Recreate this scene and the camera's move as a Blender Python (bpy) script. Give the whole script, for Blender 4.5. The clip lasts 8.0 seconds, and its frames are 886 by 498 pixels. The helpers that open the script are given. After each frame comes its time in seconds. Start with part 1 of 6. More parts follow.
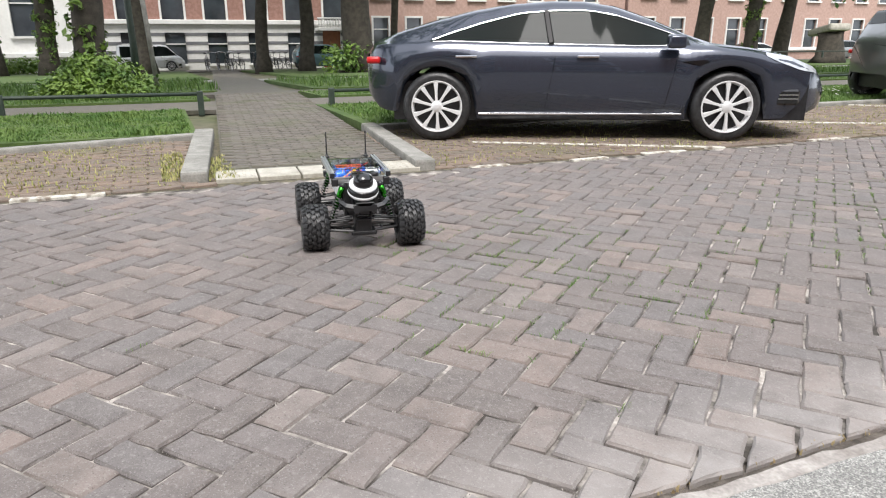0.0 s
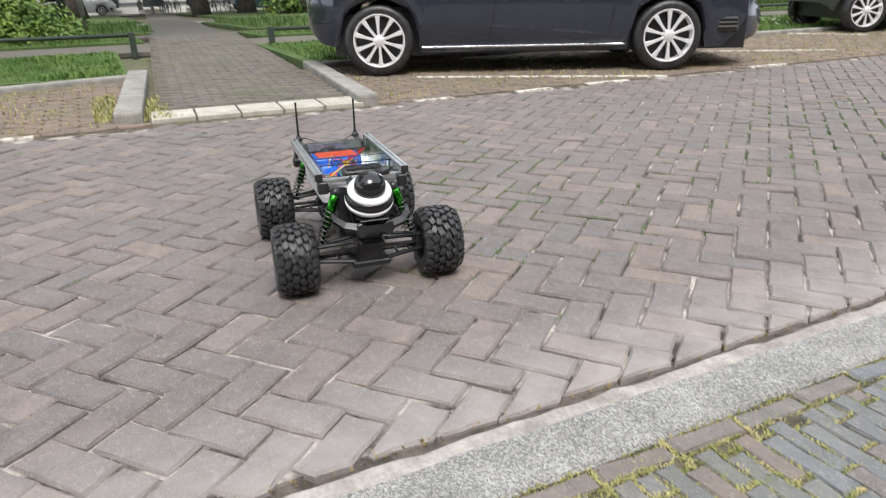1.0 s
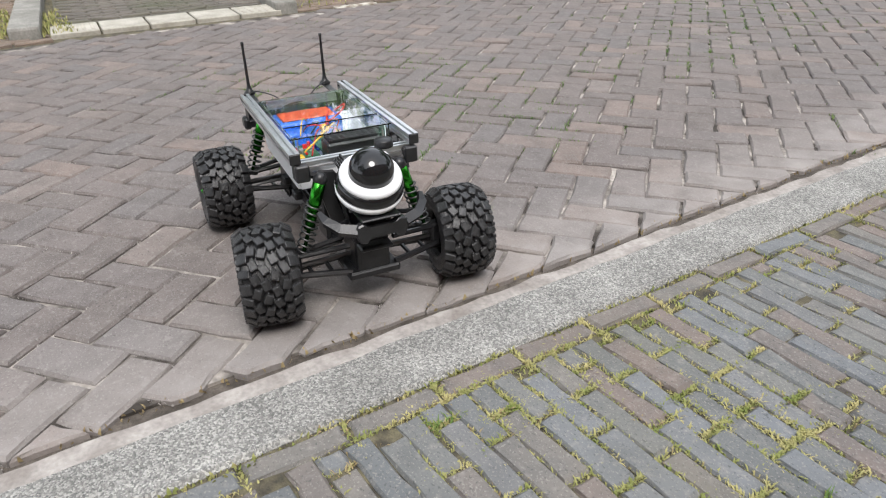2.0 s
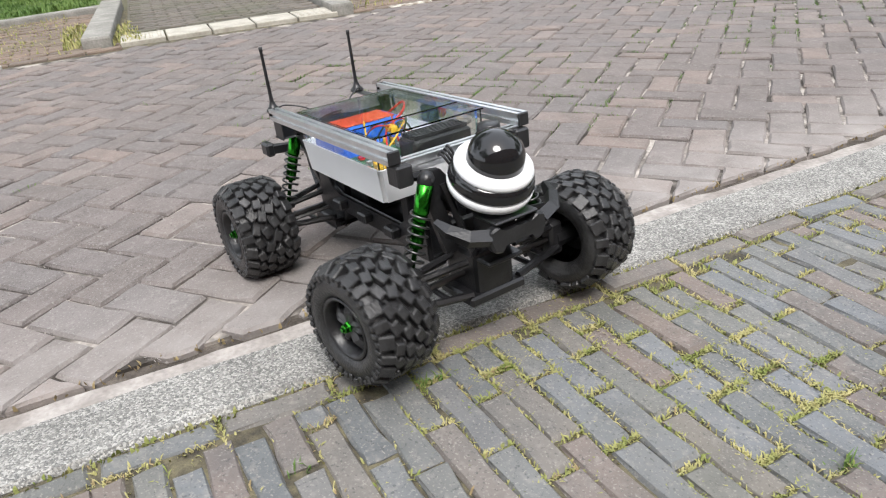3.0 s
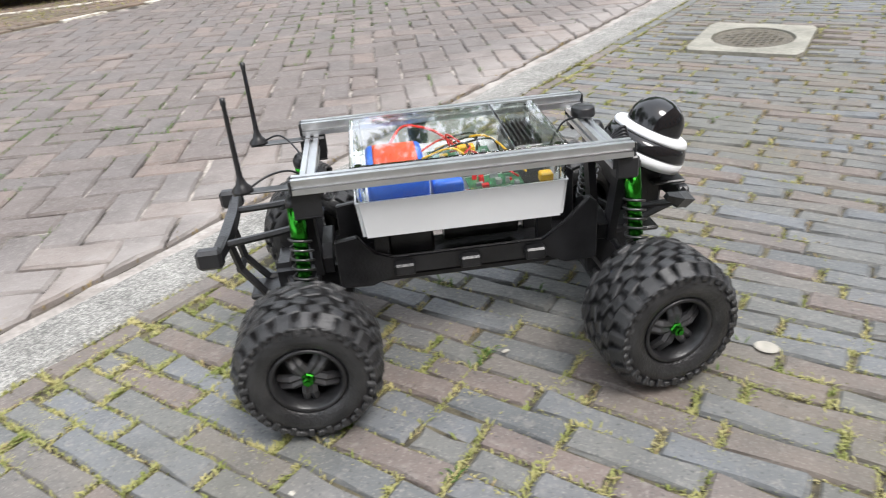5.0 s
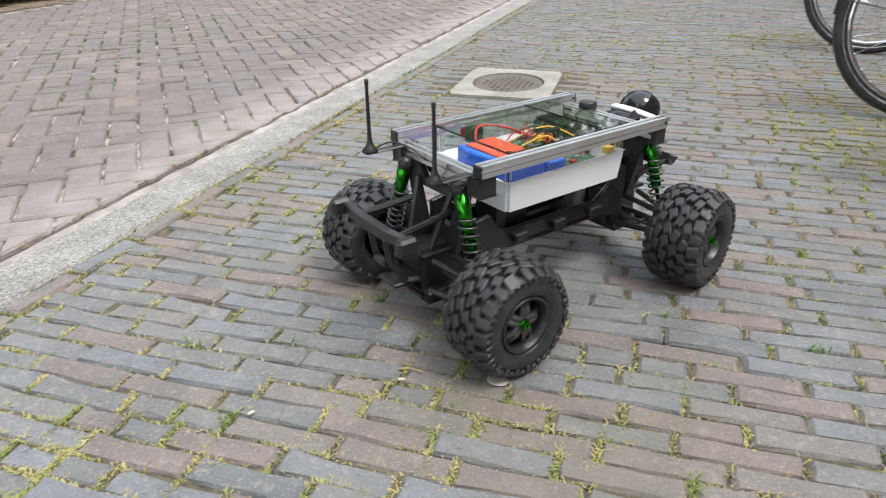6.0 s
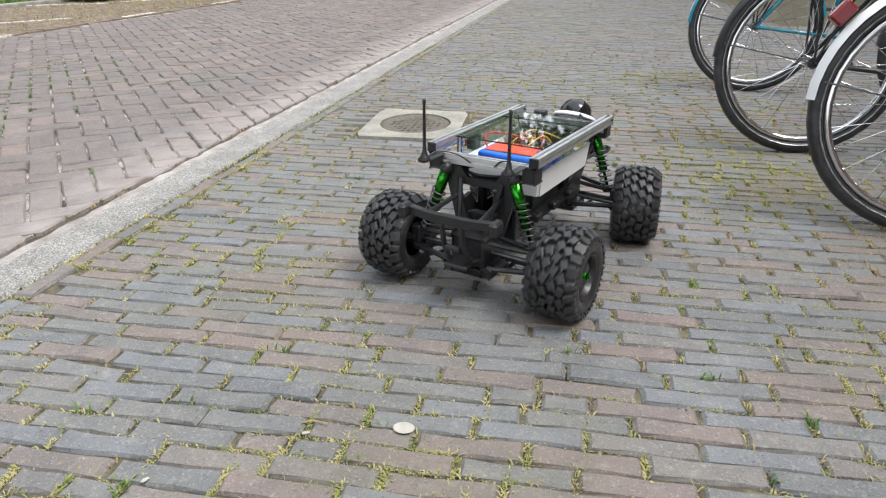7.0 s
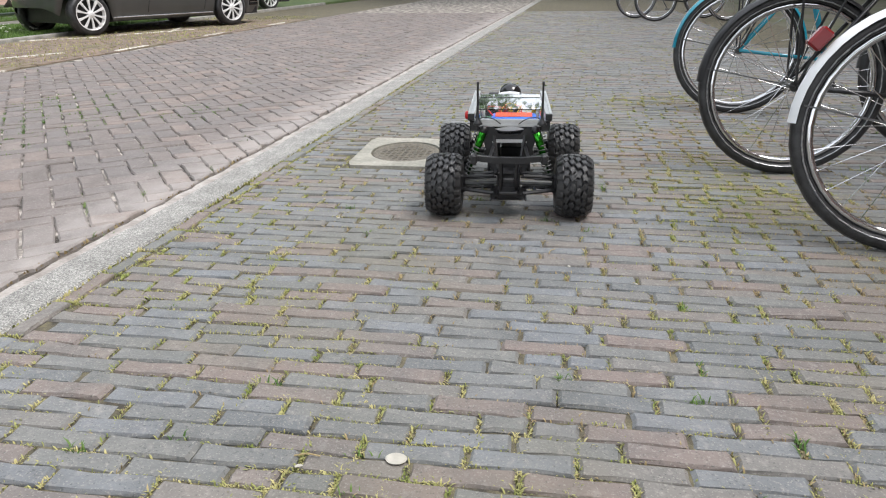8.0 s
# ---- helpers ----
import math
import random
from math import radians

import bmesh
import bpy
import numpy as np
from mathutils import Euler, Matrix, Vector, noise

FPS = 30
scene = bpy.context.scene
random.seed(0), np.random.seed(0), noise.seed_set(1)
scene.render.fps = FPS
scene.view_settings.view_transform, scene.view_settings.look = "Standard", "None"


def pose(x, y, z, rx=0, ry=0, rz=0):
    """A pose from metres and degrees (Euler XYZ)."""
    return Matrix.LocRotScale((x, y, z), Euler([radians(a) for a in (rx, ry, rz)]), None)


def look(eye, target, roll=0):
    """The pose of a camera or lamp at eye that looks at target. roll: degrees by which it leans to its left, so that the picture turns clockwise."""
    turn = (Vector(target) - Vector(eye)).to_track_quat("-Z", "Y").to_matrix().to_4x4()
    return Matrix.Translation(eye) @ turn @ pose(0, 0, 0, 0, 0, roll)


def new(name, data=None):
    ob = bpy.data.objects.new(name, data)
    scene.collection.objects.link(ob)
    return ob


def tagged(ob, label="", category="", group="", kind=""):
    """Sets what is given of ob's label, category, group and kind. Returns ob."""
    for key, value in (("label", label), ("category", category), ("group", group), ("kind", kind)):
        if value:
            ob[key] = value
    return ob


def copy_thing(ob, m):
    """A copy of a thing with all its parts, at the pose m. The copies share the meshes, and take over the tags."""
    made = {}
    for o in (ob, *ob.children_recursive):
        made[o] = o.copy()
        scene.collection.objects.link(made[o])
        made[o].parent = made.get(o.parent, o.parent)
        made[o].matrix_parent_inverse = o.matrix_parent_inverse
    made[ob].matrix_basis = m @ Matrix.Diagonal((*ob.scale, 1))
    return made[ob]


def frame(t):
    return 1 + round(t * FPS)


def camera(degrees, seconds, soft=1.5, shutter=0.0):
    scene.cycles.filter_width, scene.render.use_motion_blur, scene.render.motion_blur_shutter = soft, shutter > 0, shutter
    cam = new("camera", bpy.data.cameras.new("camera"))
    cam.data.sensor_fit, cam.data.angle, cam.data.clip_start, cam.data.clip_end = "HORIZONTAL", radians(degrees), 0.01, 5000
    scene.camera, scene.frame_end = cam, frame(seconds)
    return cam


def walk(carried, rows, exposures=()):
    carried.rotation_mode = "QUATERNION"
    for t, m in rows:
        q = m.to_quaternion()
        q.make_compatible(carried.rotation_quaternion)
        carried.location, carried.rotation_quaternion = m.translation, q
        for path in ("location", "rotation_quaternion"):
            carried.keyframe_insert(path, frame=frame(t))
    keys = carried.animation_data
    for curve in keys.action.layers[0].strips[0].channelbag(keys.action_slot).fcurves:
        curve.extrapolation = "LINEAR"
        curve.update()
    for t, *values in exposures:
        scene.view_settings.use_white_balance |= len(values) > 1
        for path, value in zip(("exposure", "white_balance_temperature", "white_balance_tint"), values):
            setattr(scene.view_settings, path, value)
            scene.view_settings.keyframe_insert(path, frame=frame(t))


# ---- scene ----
import functools

cam = camera(65.1, 8.0, soft=1.1, shutter=0.25)
EXPOSURES = [(0.0, 1.33), (0.8, 1.25), (1.5, 1.13), (2.2, 1.06), (3.4, 1.42), (4.2, 1.40), (5.2, 1.40), (6.4, 1.36), (8.0, 1.28)]
PATH = [
    (0, (0.9589, -0.2064, 0.8938), (-0.8119, 0.514, 0.306), -0.08),
    (0.5, (0.9731, -0.1919, 0.8702), (-0.7609, 0.5776, 0.2368), -0.43),
    (1, (1.0054, -0.1784, 0.8304), (-0.665, 0.6373, 0.0925), -0.94),
    (1.5, (1.0321, -0.1623, 0.8014), (-0.514, 0.741, -0.0894), -0.99),
    (2, (1.0416, -0.1629, 0.7893), (-0.4565, 0.7555, -0.1659), -1.53),
    (2.2, (1.0404, -0.1656, 0.7857), (-0.4351, 0.7516, -0.2051), -1.28),
    (3.3, (1.1407, 0.006, 0.6351), (-0.5094, 0.7042, -0.2536), -6.05),
    (3.5, (1.1559, 0.0243, 0.6283), (-0.4612, 0.7868, -0.268), -5.90),
    (4, (1.1932, 0.0709, 0.6302), (-0.2745, 1.0586, -0.3028), -6.49),
    (4.5, (1.2217, 0.1002, 0.6466), (-0.1177, 1.2349, -0.3116), -5.78),
    (5, (1.2997, 0.1419, 0.6645), (0.2601, 1.5638, -0.2829), -4.75),
    (5.2, (1.3342, 0.1501, 0.6764), (0.3848, 1.6371, -0.2658), -4.22),
    (6.3, (1.422, 0.2056, 0.7069), (0.9467, 1.9476, -0.1531), 0.17),
    (6.5, (1.4328, 0.2079, 0.7108), (0.9968, 1.9708, -0.1272), 0.23),
    (7, (1.4375, 0.2069, 0.7215), (1.0685, 2.0027, -0.0779), 0.20),
    (7.5, (1.4475, 0.2057, 0.7357), (1.1063, 2.0232, -0.0261), -0.01),
    (8, (1.4511, 0.1985, 0.7382), (1.0907, 2.023, 0.0024), -0.81),
]
walk(cam, [(t, look(eye, target, roll)) for t, eye, target, roll in PATH], EXPOSURES)

# ---- world, sun, exposure ----
SUN_EL, SUN_AZ = 58.0, 105.0
world = bpy.data.worlds.new("overcast_sky")
scene.world = world
world.use_nodes = True
wn = world.node_tree.nodes
sky = wn.new("ShaderNodeTexSky")
sky.sky_type, sky.sun_disc = "NISHITA", False
sky.sun_elevation, sky.sun_rotation = radians(SUN_EL), radians(SUN_AZ)
sky.air_density, sky.dust_density = 1.0, 6.0
cloud = wn.new("ShaderNodeMixRGB")
cloud.inputs["Fac"].default_value = 0.72
cloud.inputs["Color2"].default_value = (9.0, 9.4, 10.1, 1)
world.node_tree.links.new(sky.outputs[0], cloud.inputs["Color1"])
world.node_tree.links.new(cloud.outputs[0], wn["Background"].inputs["Color"])
wn["Background"].inputs["Strength"].default_value = 0.10
sun_lamp = bpy.data.lights.new("sun", "SUN")
sun_lamp.energy, sun_lamp.angle, sun_lamp.color = 1.3, radians(25), (1.0, 0.985, 0.97)
sun = new("sun", sun_lamp)
sun.matrix_world = look((0, 0, 30), (0 - 30 * math.cos(radians(SUN_EL)) * math.sin(radians(SUN_AZ)), 0 - 30 * math.cos(radians(SUN_EL)) * math.cos(radians(SUN_AZ)), 30 - 30 * math.sin(radians(SUN_EL))))


# ---- materials ----
def mat(name, c1, c2=None, scale=20.0, rough=0.6, metal=0.0, bump=0.0, fine=0.0, coords="Object", spec=0.5, coat=0.0, detail=6.0, lo=0.35, hi=0.65):
    """A principled material whose colour wanders between c1 and c2 at two scales, with bump."""
    m = bpy.data.materials.new(name)
    m.use_nodes = True
    nt = m.node_tree
    b = nt.nodes["Principled BSDF"]
    b.inputs["Roughness"].default_value, b.inputs["Metallic"].default_value = rough, metal
    b.inputs["Specular IOR Level"].default_value = spec
    b.inputs["Coat Weight"].default_value = coat
    c2 = c2 or tuple(v * 0.8 for v in c1)
    tc = nt.nodes.new("ShaderNodeTexCoord")
    geo = nt.nodes.new("ShaderNodeNewGeometry")
    src = geo.outputs["Position"] if coords == "World" else tc.outputs["Object"]
    n1 = nt.nodes.new("ShaderNodeTexNoise")
    n1.inputs["Scale"].default_value, n1.inputs["Detail"].default_value = scale, detail
    nt.links.new(src, n1.inputs["Vector"])
    ramp = nt.nodes.new("ShaderNodeValToRGB")
    ramp.color_ramp.elements[0].position, ramp.color_ramp.elements[1].position = lo, hi
    ramp.color_ramp.elements[0].color, ramp.color_ramp.elements[1].color = (*c1, 1), (*c2, 1)
    nt.links.new(n1.outputs["Fac"], ramp.inputs["Fac"])
    out = ramp.outputs["Color"]
    if fine or bump:
        n2 = nt.nodes.new("ShaderNodeTexNoise")
        n2.inputs["Scale"].default_value, n2.inputs["Detail"].default_value = scale * 9, 3
        nt.links.new(src, n2.inputs["Vector"])
        if fine:
            mix = nt.nodes.new("ShaderNodeMixRGB")
            mix.blend_type = "OVERLAY"
            mix.inputs["Fac"].default_value = fine
            nt.links.new(out, mix.inputs["Color1"])
            nt.links.new(n2.outputs["Fac"], mix.inputs["Color2"])
            out = mix.outputs["Color"]
        if bump:
            bp = nt.nodes.new("ShaderNodeBump")
            bp.inputs["Strength"].default_value, bp.inputs["Distance"].default_value = bump, 0.004
            nt.links.new(n2.outputs["Fac"], bp.inputs["Height"])
            nt.links.new(bp.outputs["Normal"], b.inputs["Normal"])
    nt.links.new(out, b.inputs["Base Color"])
    return m


def clay(name, stops, dust, dust_at=None, moss=None, rough=0.85):
    """Clay pavers: one colour a piece from the ramp of stops, stained, gritty, dusted along the kerb, mossy in patches."""
    m = bpy.data.materials.new(name)
    m.use_nodes = True
    nt = m.node_tree
    N, L = nt.nodes.new, nt.links.new
    b = nt.nodes["Principled BSDF"]
    b.inputs["Roughness"].default_value = rough
    b.inputs["Specular IOR Level"].default_value = 0.5
    geo, oi = N("ShaderNodeNewGeometry"), N("ShaderNodeObjectInfo")
    add, fr = N("ShaderNodeMath"), N("ShaderNodeMath")
    add.operation, fr.operation = "ADD", "FRACT"
    L(geo.outputs["Random Per Island"], add.inputs[0]), L(oi.outputs["Random"], add.inputs[1]), L(add.outputs[0], fr.inputs[0])
    ramp = N("ShaderNodeValToRGB")
    els = ramp.color_ramp.elements
    for i, (p, c) in enumerate(stops):
        e = els[i] if i < 2 else els.new(p)
        e.position, e.color = p, (*c, 1)
    L(fr.outputs[0], ramp.inputs["Fac"])
    col = ramp.outputs["Color"]

    def noise_mix(col, scale, lo, hi, colour, amount, detail=6.0):
        n, r, mx = N("ShaderNodeTexNoise"), N("ShaderNodeValToRGB"), N("ShaderNodeMixRGB")
        n.inputs["Scale"].default_value, n.inputs["Detail"].default_value = scale, detail
        L(geo.outputs["Position"], n.inputs["Vector"])
        r.color_ramp.elements[0].position, r.color_ramp.elements[1].position = lo, hi
        r.color_ramp.elements[1].color = (amount, amount, amount, 1)
        L(n.outputs["Fac"], r.inputs["Fac"]), L(r.outputs["Color"], mx.inputs["Fac"]), L(col, mx.inputs["Color1"])
        mx.inputs["Color2"].default_value = (*colour, 1)
        return mx.outputs["Color"]

    col = noise_mix(col, 14, 0.45, 0.75, tuple(v * 0.55 for v in stops[0][1]), 0.45)
    col = noise_mix(col, 60, 0.55, 0.7, dust, 0.35)
    col = noise_mix(col, 5, 0.50, 0.72, tuple(v * 0.6 for v in stops[0][1]), 0.4)
    col = noise_mix(col, 260, 0.58, 0.70, dust, 0.6, 2.0)
    col = noise_mix(col, 190, 0.60, 0.72, tuple(v * 0.35 for v in stops[0][1]), 0.6, 2.0)
    if moss:
        col = noise_mix(col, 1.6, 0.48, 0.68, moss, 0.34)
    if dust_at is not None:
        sep, mr, n, mu, mx = N("ShaderNodeSeparateXYZ"), N("ShaderNodeMapRange"), N("ShaderNodeTexNoise"), N("ShaderNodeMath"), N("ShaderNodeMixRGB")
        L(geo.outputs["Position"], sep.inputs[0]), L(sep.outputs["X"], mr.inputs["Value"])
        mr.inputs["From Min"].default_value, mr.inputs["From Max"].default_value = dust_at
        mr.inputs["To Max"].default_value = 1.2
        n.inputs["Scale"].default_value = 9
        L(geo.outputs["Position"], n.inputs["Vector"])
        mu.operation = "MULTIPLY"
        L(mr.outputs[0], mu.inputs[0]), L(n.outputs["Fac"], mu.inputs[1]), L(mu.outputs[0], mx.inputs["Fac"]), L(col, mx.inputs["Color1"])
        mx.inputs["Color2"].default_value = (0.37, 0.34, 0.32, 1)
        col = mx.outputs["Color"]
    L(col, b.inputs["Base Color"])
    n, bp = N("ShaderNodeTexNoise"), N("ShaderNodeBump")
    n.inputs["Scale"].default_value, n.inputs["Detail"].default_value = 130, 8
    L(geo.outputs["Position"], n.inputs["Vector"]), L(n.outputs["Fac"], bp.inputs["Height"]), L(bp.outputs["Normal"], b.inputs["Normal"])
    bp.inputs["Strength"].default_value, bp.inputs["Distance"].default_value = 0.45, 0.004
    return m


def aggregate(name):
    """Washed concrete with pale and dark chips."""
    m = bpy.data.materials.new(name)
    m.use_nodes = True
    nt = m.node_tree
    N, L = nt.nodes.new, nt.links.new
    b = nt.nodes["Principled BSDF"]
    b.inputs["Roughness"].default_value = 0.9
    geo, v, r, n, mx, bp = N("ShaderNodeNewGeometry"), N("ShaderNodeTexVoronoi"), N("ShaderNodeValToRGB"), N("ShaderNodeTexNoise"), N("ShaderNodeMixRGB"), N("ShaderNodeBump")
    v.inputs["Scale"].default_value, n.inputs["Scale"].default_value, n.inputs["Detail"].default_value = 330, 7, 8
    L(geo.outputs["Position"], v.inputs["Vector"]), L(geo.outputs["Position"], n.inputs["Vector"])
    e = r.color_ramp.elements
    e[0].position, e[0].color = 0.0, (0.10, 0.10, 0.097, 1)
    e[1].position, e[1].color = 1.0, (0.50, 0.485, 0.455, 1)
    mid = e.new(0.45)
    mid.color = (0.22, 0.216, 0.202, 1)
    bw = N("ShaderNodeRGBToBW")
    L(v.outputs["Color"], bw.inputs[0]), L(bw.outputs[0], r.inputs["Fac"])
    mx.blend_type = "OVERLAY"
    mx.inputs["Fac"].default_value = 0.5
    L(r.outputs["Color"], mx.inputs["Color1"]), L(n.outputs["Fac"], mx.inputs["Color2"]), L(mx.outputs["Color"], b.inputs["Base Color"])
    L(v.outputs["Distance"], bp.inputs["Height"]), L(bp.outputs["Normal"], b.inputs["Normal"])
    bp.inputs["Strength"].default_value, bp.inputs["Distance"].default_value, bp.invert = 0.6, 0.003, True
    return m


def glass(name, tint=(1, 1, 1), rough=0.02):
    m = bpy.data.materials.new(name)
    m.use_nodes = True
    b = m.node_tree.nodes["Principled BSDF"]
    b.inputs["Base Color"].default_value = (*tint, 1)
    b.inputs["Transmission Weight"].default_value, b.inputs["Roughness"].default_value, b.inputs["IOR"].default_value = 1.0, rough, 1.45
    return m


M_ROAD = clay("road_clay", [(0.0, (0.150, 0.130, 0.121)), (1.0, (0.205, 0.176, 0.162)), (0.35, (0.175, 0.150, 0.141)), (0.7, (0.152, 0.138, 0.134)), (0.9, (0.212, 0.168, 0.148))], (0.31, 0.295, 0.275), (-0.36, 0.05))
M_PAVE = clay("pavement_clay", [(0.0, (0.136, 0.144, 0.148)), (1.0, (0.194, 0.153, 0.136)), (0.25, (0.168, 0.168, 0.158)), (0.50, (0.168, 0.180, 0.194)), (0.66, (0.178, 0.166, 0.150)), (0.86, (0.186, 0.154, 0.138))], (0.33, 0.31, 0.28), None, (0.130, 0.118, 0.072), 0.66)
M_BAY = clay("bay_clay", [(0.0, (0.15, 0.12, 0.10)), (1.0, (0.22, 0.16, 0.12))], (0.3, 0.25, 0.2), None, (0.10, 0.12, 0.04))
M_PATH = clay("path_clay", [(0.0, (0.115, 0.105, 0.09)), (1.0, (0.16, 0.14, 0.12))], (0.2, 0.18, 0.15), None, (0.08, 0.10, 0.035))
M_BED = mat("joint_sand", (0.045, 0.038, 0.032), (0.38, 0.345, 0.31), 9, 0.95, bump=0.6, fine=0.6, coords="World", lo=0.40, hi=0.62)
M_BEDP = mat("joint_soil", (0.050, 0.044, 0.034), (0.150, 0.132, 0.080), 34, 0.95, bump=0.6, fine=0.5, coords="World")
M_MORTAR = mat("mortar", (0.40, 0.37, 0.345), (0.24, 0.215, 0.195), 12, 0.9, bump=0.5, fine=0.4, coords="World")
M_DIRT = mat("gutter_dirt", (0.05, 0.042, 0.034), (0.13, 0.11, 0.092), 30, 0.95, bump=0.8, fine=0.5, coords="World")
M_KERB = aggregate("washed_concrete")
M_CONC = mat("grey_concrete", (0.30, 0.29, 0.265), (0.20, 0.195, 0.175), 9, 0.9, bump=0.5, fine=0.4, coords="World")
M_TILE = mat("pale_tile", (0.48, 0.455, 0.40), (0.34, 0.32, 0.27), 7, 0.85, bump=0.3, fine=0.3, coords="World")
M_LINE = mat("road_paint", (0.56, 0.54, 0.48), (0.24, 0.20, 0.16), 16, 0.85, bump=0.3, fine=0.4, coords="World", lo=0.45, hi=0.6)
M_FRAME = mat("weathered_concrete", (0.33, 0.315, 0.27), (0.24, 0.235, 0.20), 9, 0.9, bump=0.5, fine=0.4, coords="World")
M_SOIL = mat("park_ground", (0.13, 0.115, 0.085), (0.09, 0.10, 0.045), 0.8, 0.95, bump=0.4, fine=0.5, coords="World")
M_LAWN = mat("lawn_turf", (0.05, 0.09, 0.018), (0.085, 0.125, 0.032), 1.4, 0.95, bump=0.5, fine=0.5, coords="World")
M_GRASS = mat("grass_blade", (0.055, 0.125, 0.018), (0.12, 0.19, 0.038), 3.0, 0.7, coords="World")
M_MOSS = mat("moss_tuft", (0.185, 0.225, 0.055), (0.44, 0.39, 0.18), 22.0, 0.9, coords="World")
M_DRY = mat("dry_litter", (0.36, 0.29, 0.15), (0.26, 0.19, 0.10), 25.0, 0.9, coords="World")
M_LEAF = mat("tree_leaf", (0.055, 0.13, 0.022), (0.11, 0.20, 0.04), 1.5, 0.55, coords="World")
M_IVY = mat("ivy_leaf", (0.06, 0.13, 0.018), (0.19, 0.29, 0.05), 2.5, 0.5, coords="World")
M_BARK = mat("bark", (0.042, 0.035, 0.028), (0.075, 0.064, 0.05), 6, 0.95, bump=1.0, fine=0.6, coords="World")
M_RUBBER = mat("tyre_rubber", (0.015, 0.015, 0.016), (0.036, 0.036, 0.037), 30, 0.33, bump=0.4, fine=0.3)
M_PLAST = mat("black_plastic", (0.011, 0.011, 0.012), (0.022, 0.022, 0.024), 25, 0.34, bump=0.15)
M_SATIN = mat("satin_black", (0.035, 0.035, 0.037), (0.05, 0.05, 0.052), 25, 0.35, bump=0.1)
M_GLOSSBLK = mat("gloss_black", (0.008, 0.008, 0.009), (0.010, 0.010, 0.011), 10, 0.06, spec=0.6)
M_WHITE = mat("white_plastic", (0.80, 0.81, 0.82), (0.74, 0.75, 0.76), 8, 0.38, bump=0.03)
M_ALU = mat("brushed_aluminium", (0.76, 0.77, 0.78), (0.66, 0.67, 0.68), 40, 0.36, 1.0, bump=0.05)
M_GREEN = mat("green_anodised", (0.045, 0.34, 0.030), (0.030, 0.26, 0.022), 20, 0.20, 1.0)
M_STEEL = mat("dark_steel", (0.09, 0.09, 0.09), (0.14, 0.14, 0.14), 30, 0.35, 0.9)
M_BLUE = mat("battery_blue", (0.015, 0.10, 0.55), (0.02, 0.13, 0.62), 12, 0.3)
M_ORANGE = mat("battery_red", (0.60, 0.075, 0.03), (0.52, 0.06, 0.025), 12, 0.45)
M_RED = mat("red_plastic", (0.55, 0.012, 0.015), (0.45, 0.01, 0.012), 12, 0.3)
M_DARKRED = mat("dark_red_lens", (0.20, 0.008, 0.010), (0.16, 0.006, 0.008), 12, 0.2)
M_YELLOW = mat("yellow_plastic", (0.72, 0.42, 0.02), (0.66, 0.38, 0.02), 12, 0.4)
M_PCB = mat("circuit_board", (0.012, 0.075, 0.03), (0.03, 0.13, 0.06), 60, 0.4)
M_CHIP = mat("silver_parts", (0.5, 0.5, 0.5), (0.25, 0.26, 0.28), 90, 0.35, 0.6)
M_ACRYL = glass("clear_acrylic", (0.95, 0.985, 0.965))
M_CARPAINT = mat("graphite_paint", (0.036, 0.044, 0.066), (0.039, 0.047, 0.069), 3, 0.22, 0.5, coat=1.0)
M_CARBLACK = mat("black_paint", (0.012, 0.012, 0.014), (0.014, 0.014, 0.016), 3, 0.25, 0.2, coat=1.0)
M_CARGREY = mat("grey_paint", (0.20, 0.205, 0.205), (0.22, 0.225, 0.22), 3, 0.35, 0.4, coat=1.0)
M_CARDARK = mat("dark_grey_paint", (0.06, 0.062, 0.062), (0.07, 0.072, 0.07), 3, 0.35, 0.4, coat=1.0)
M_CARWHITE = mat("white_paint", (0.75, 0.75, 0.74), (0.7, 0.7, 0.69), 3, 0.3, coat=1.0)
M_CARTEAL = mat("teal_paint", (0.09, 0.17, 0.19), (0.1, 0.18, 0.2), 3, 0.3, 0.3, coat=1.0)
M_CARGLASS = mat("dark_car_glass", (0.008, 0.011, 0.010), (0.010, 0.013, 0.012), 3, 0.03, spec=0.10)
M_CHROME = mat("chrome", (0.72, 0.72, 0.73), (0.62, 0.62, 0.63), 10, 0.12, 1.0)
M_RIM = mat("silver_rim", (0.82, 0.82, 0.82), (0.74, 0.74, 0.74), 10, 0.35, 0.35)
M_LAMP = mat("lamp_lens", (0.55, 0.57, 0.6), (0.4, 0.42, 0.45), 20, 0.08, 0.3)
M_TEAL = mat("teal_enamel", (0.015, 0.20, 0.28), (0.02, 0.25, 0.34), 14, 0.25, coat=0.6)
M_HOUSEW = mat("white_render", (0.72, 0.71, 0.68), (0.62, 0.61, 0.58), 0.7, 0.85, fine=0.2, coords="World")
M_HOUSEB = mat("red_brickwork", (0.25, 0.135, 0.105), (0.33, 0.19, 0.155), 5, 0.9, bump=0.3, fine=0.5, coords="World")
M_HOUSEP = mat("rose_brickwork", (0.36, 0.235, 0.195), (0.44, 0.30, 0.25), 5, 0.9, bump=0.3, fine=0.5, coords="World")
M_BANDG = mat("grey_band", (0.12, 0.12, 0.125), (0.16, 0.16, 0.165), 2, 0.85, coords="World")
M_PANE = mat("house_pane", (0.02, 0.025, 0.03), (0.06, 0.07, 0.08), 0.6, 0.05, spec=0.8, coords="World")
M_DOORW = mat("varnished_door", (0.20, 0.065, 0.022), (0.27, 0.09, 0.03), 4, 0.35, coords="World")
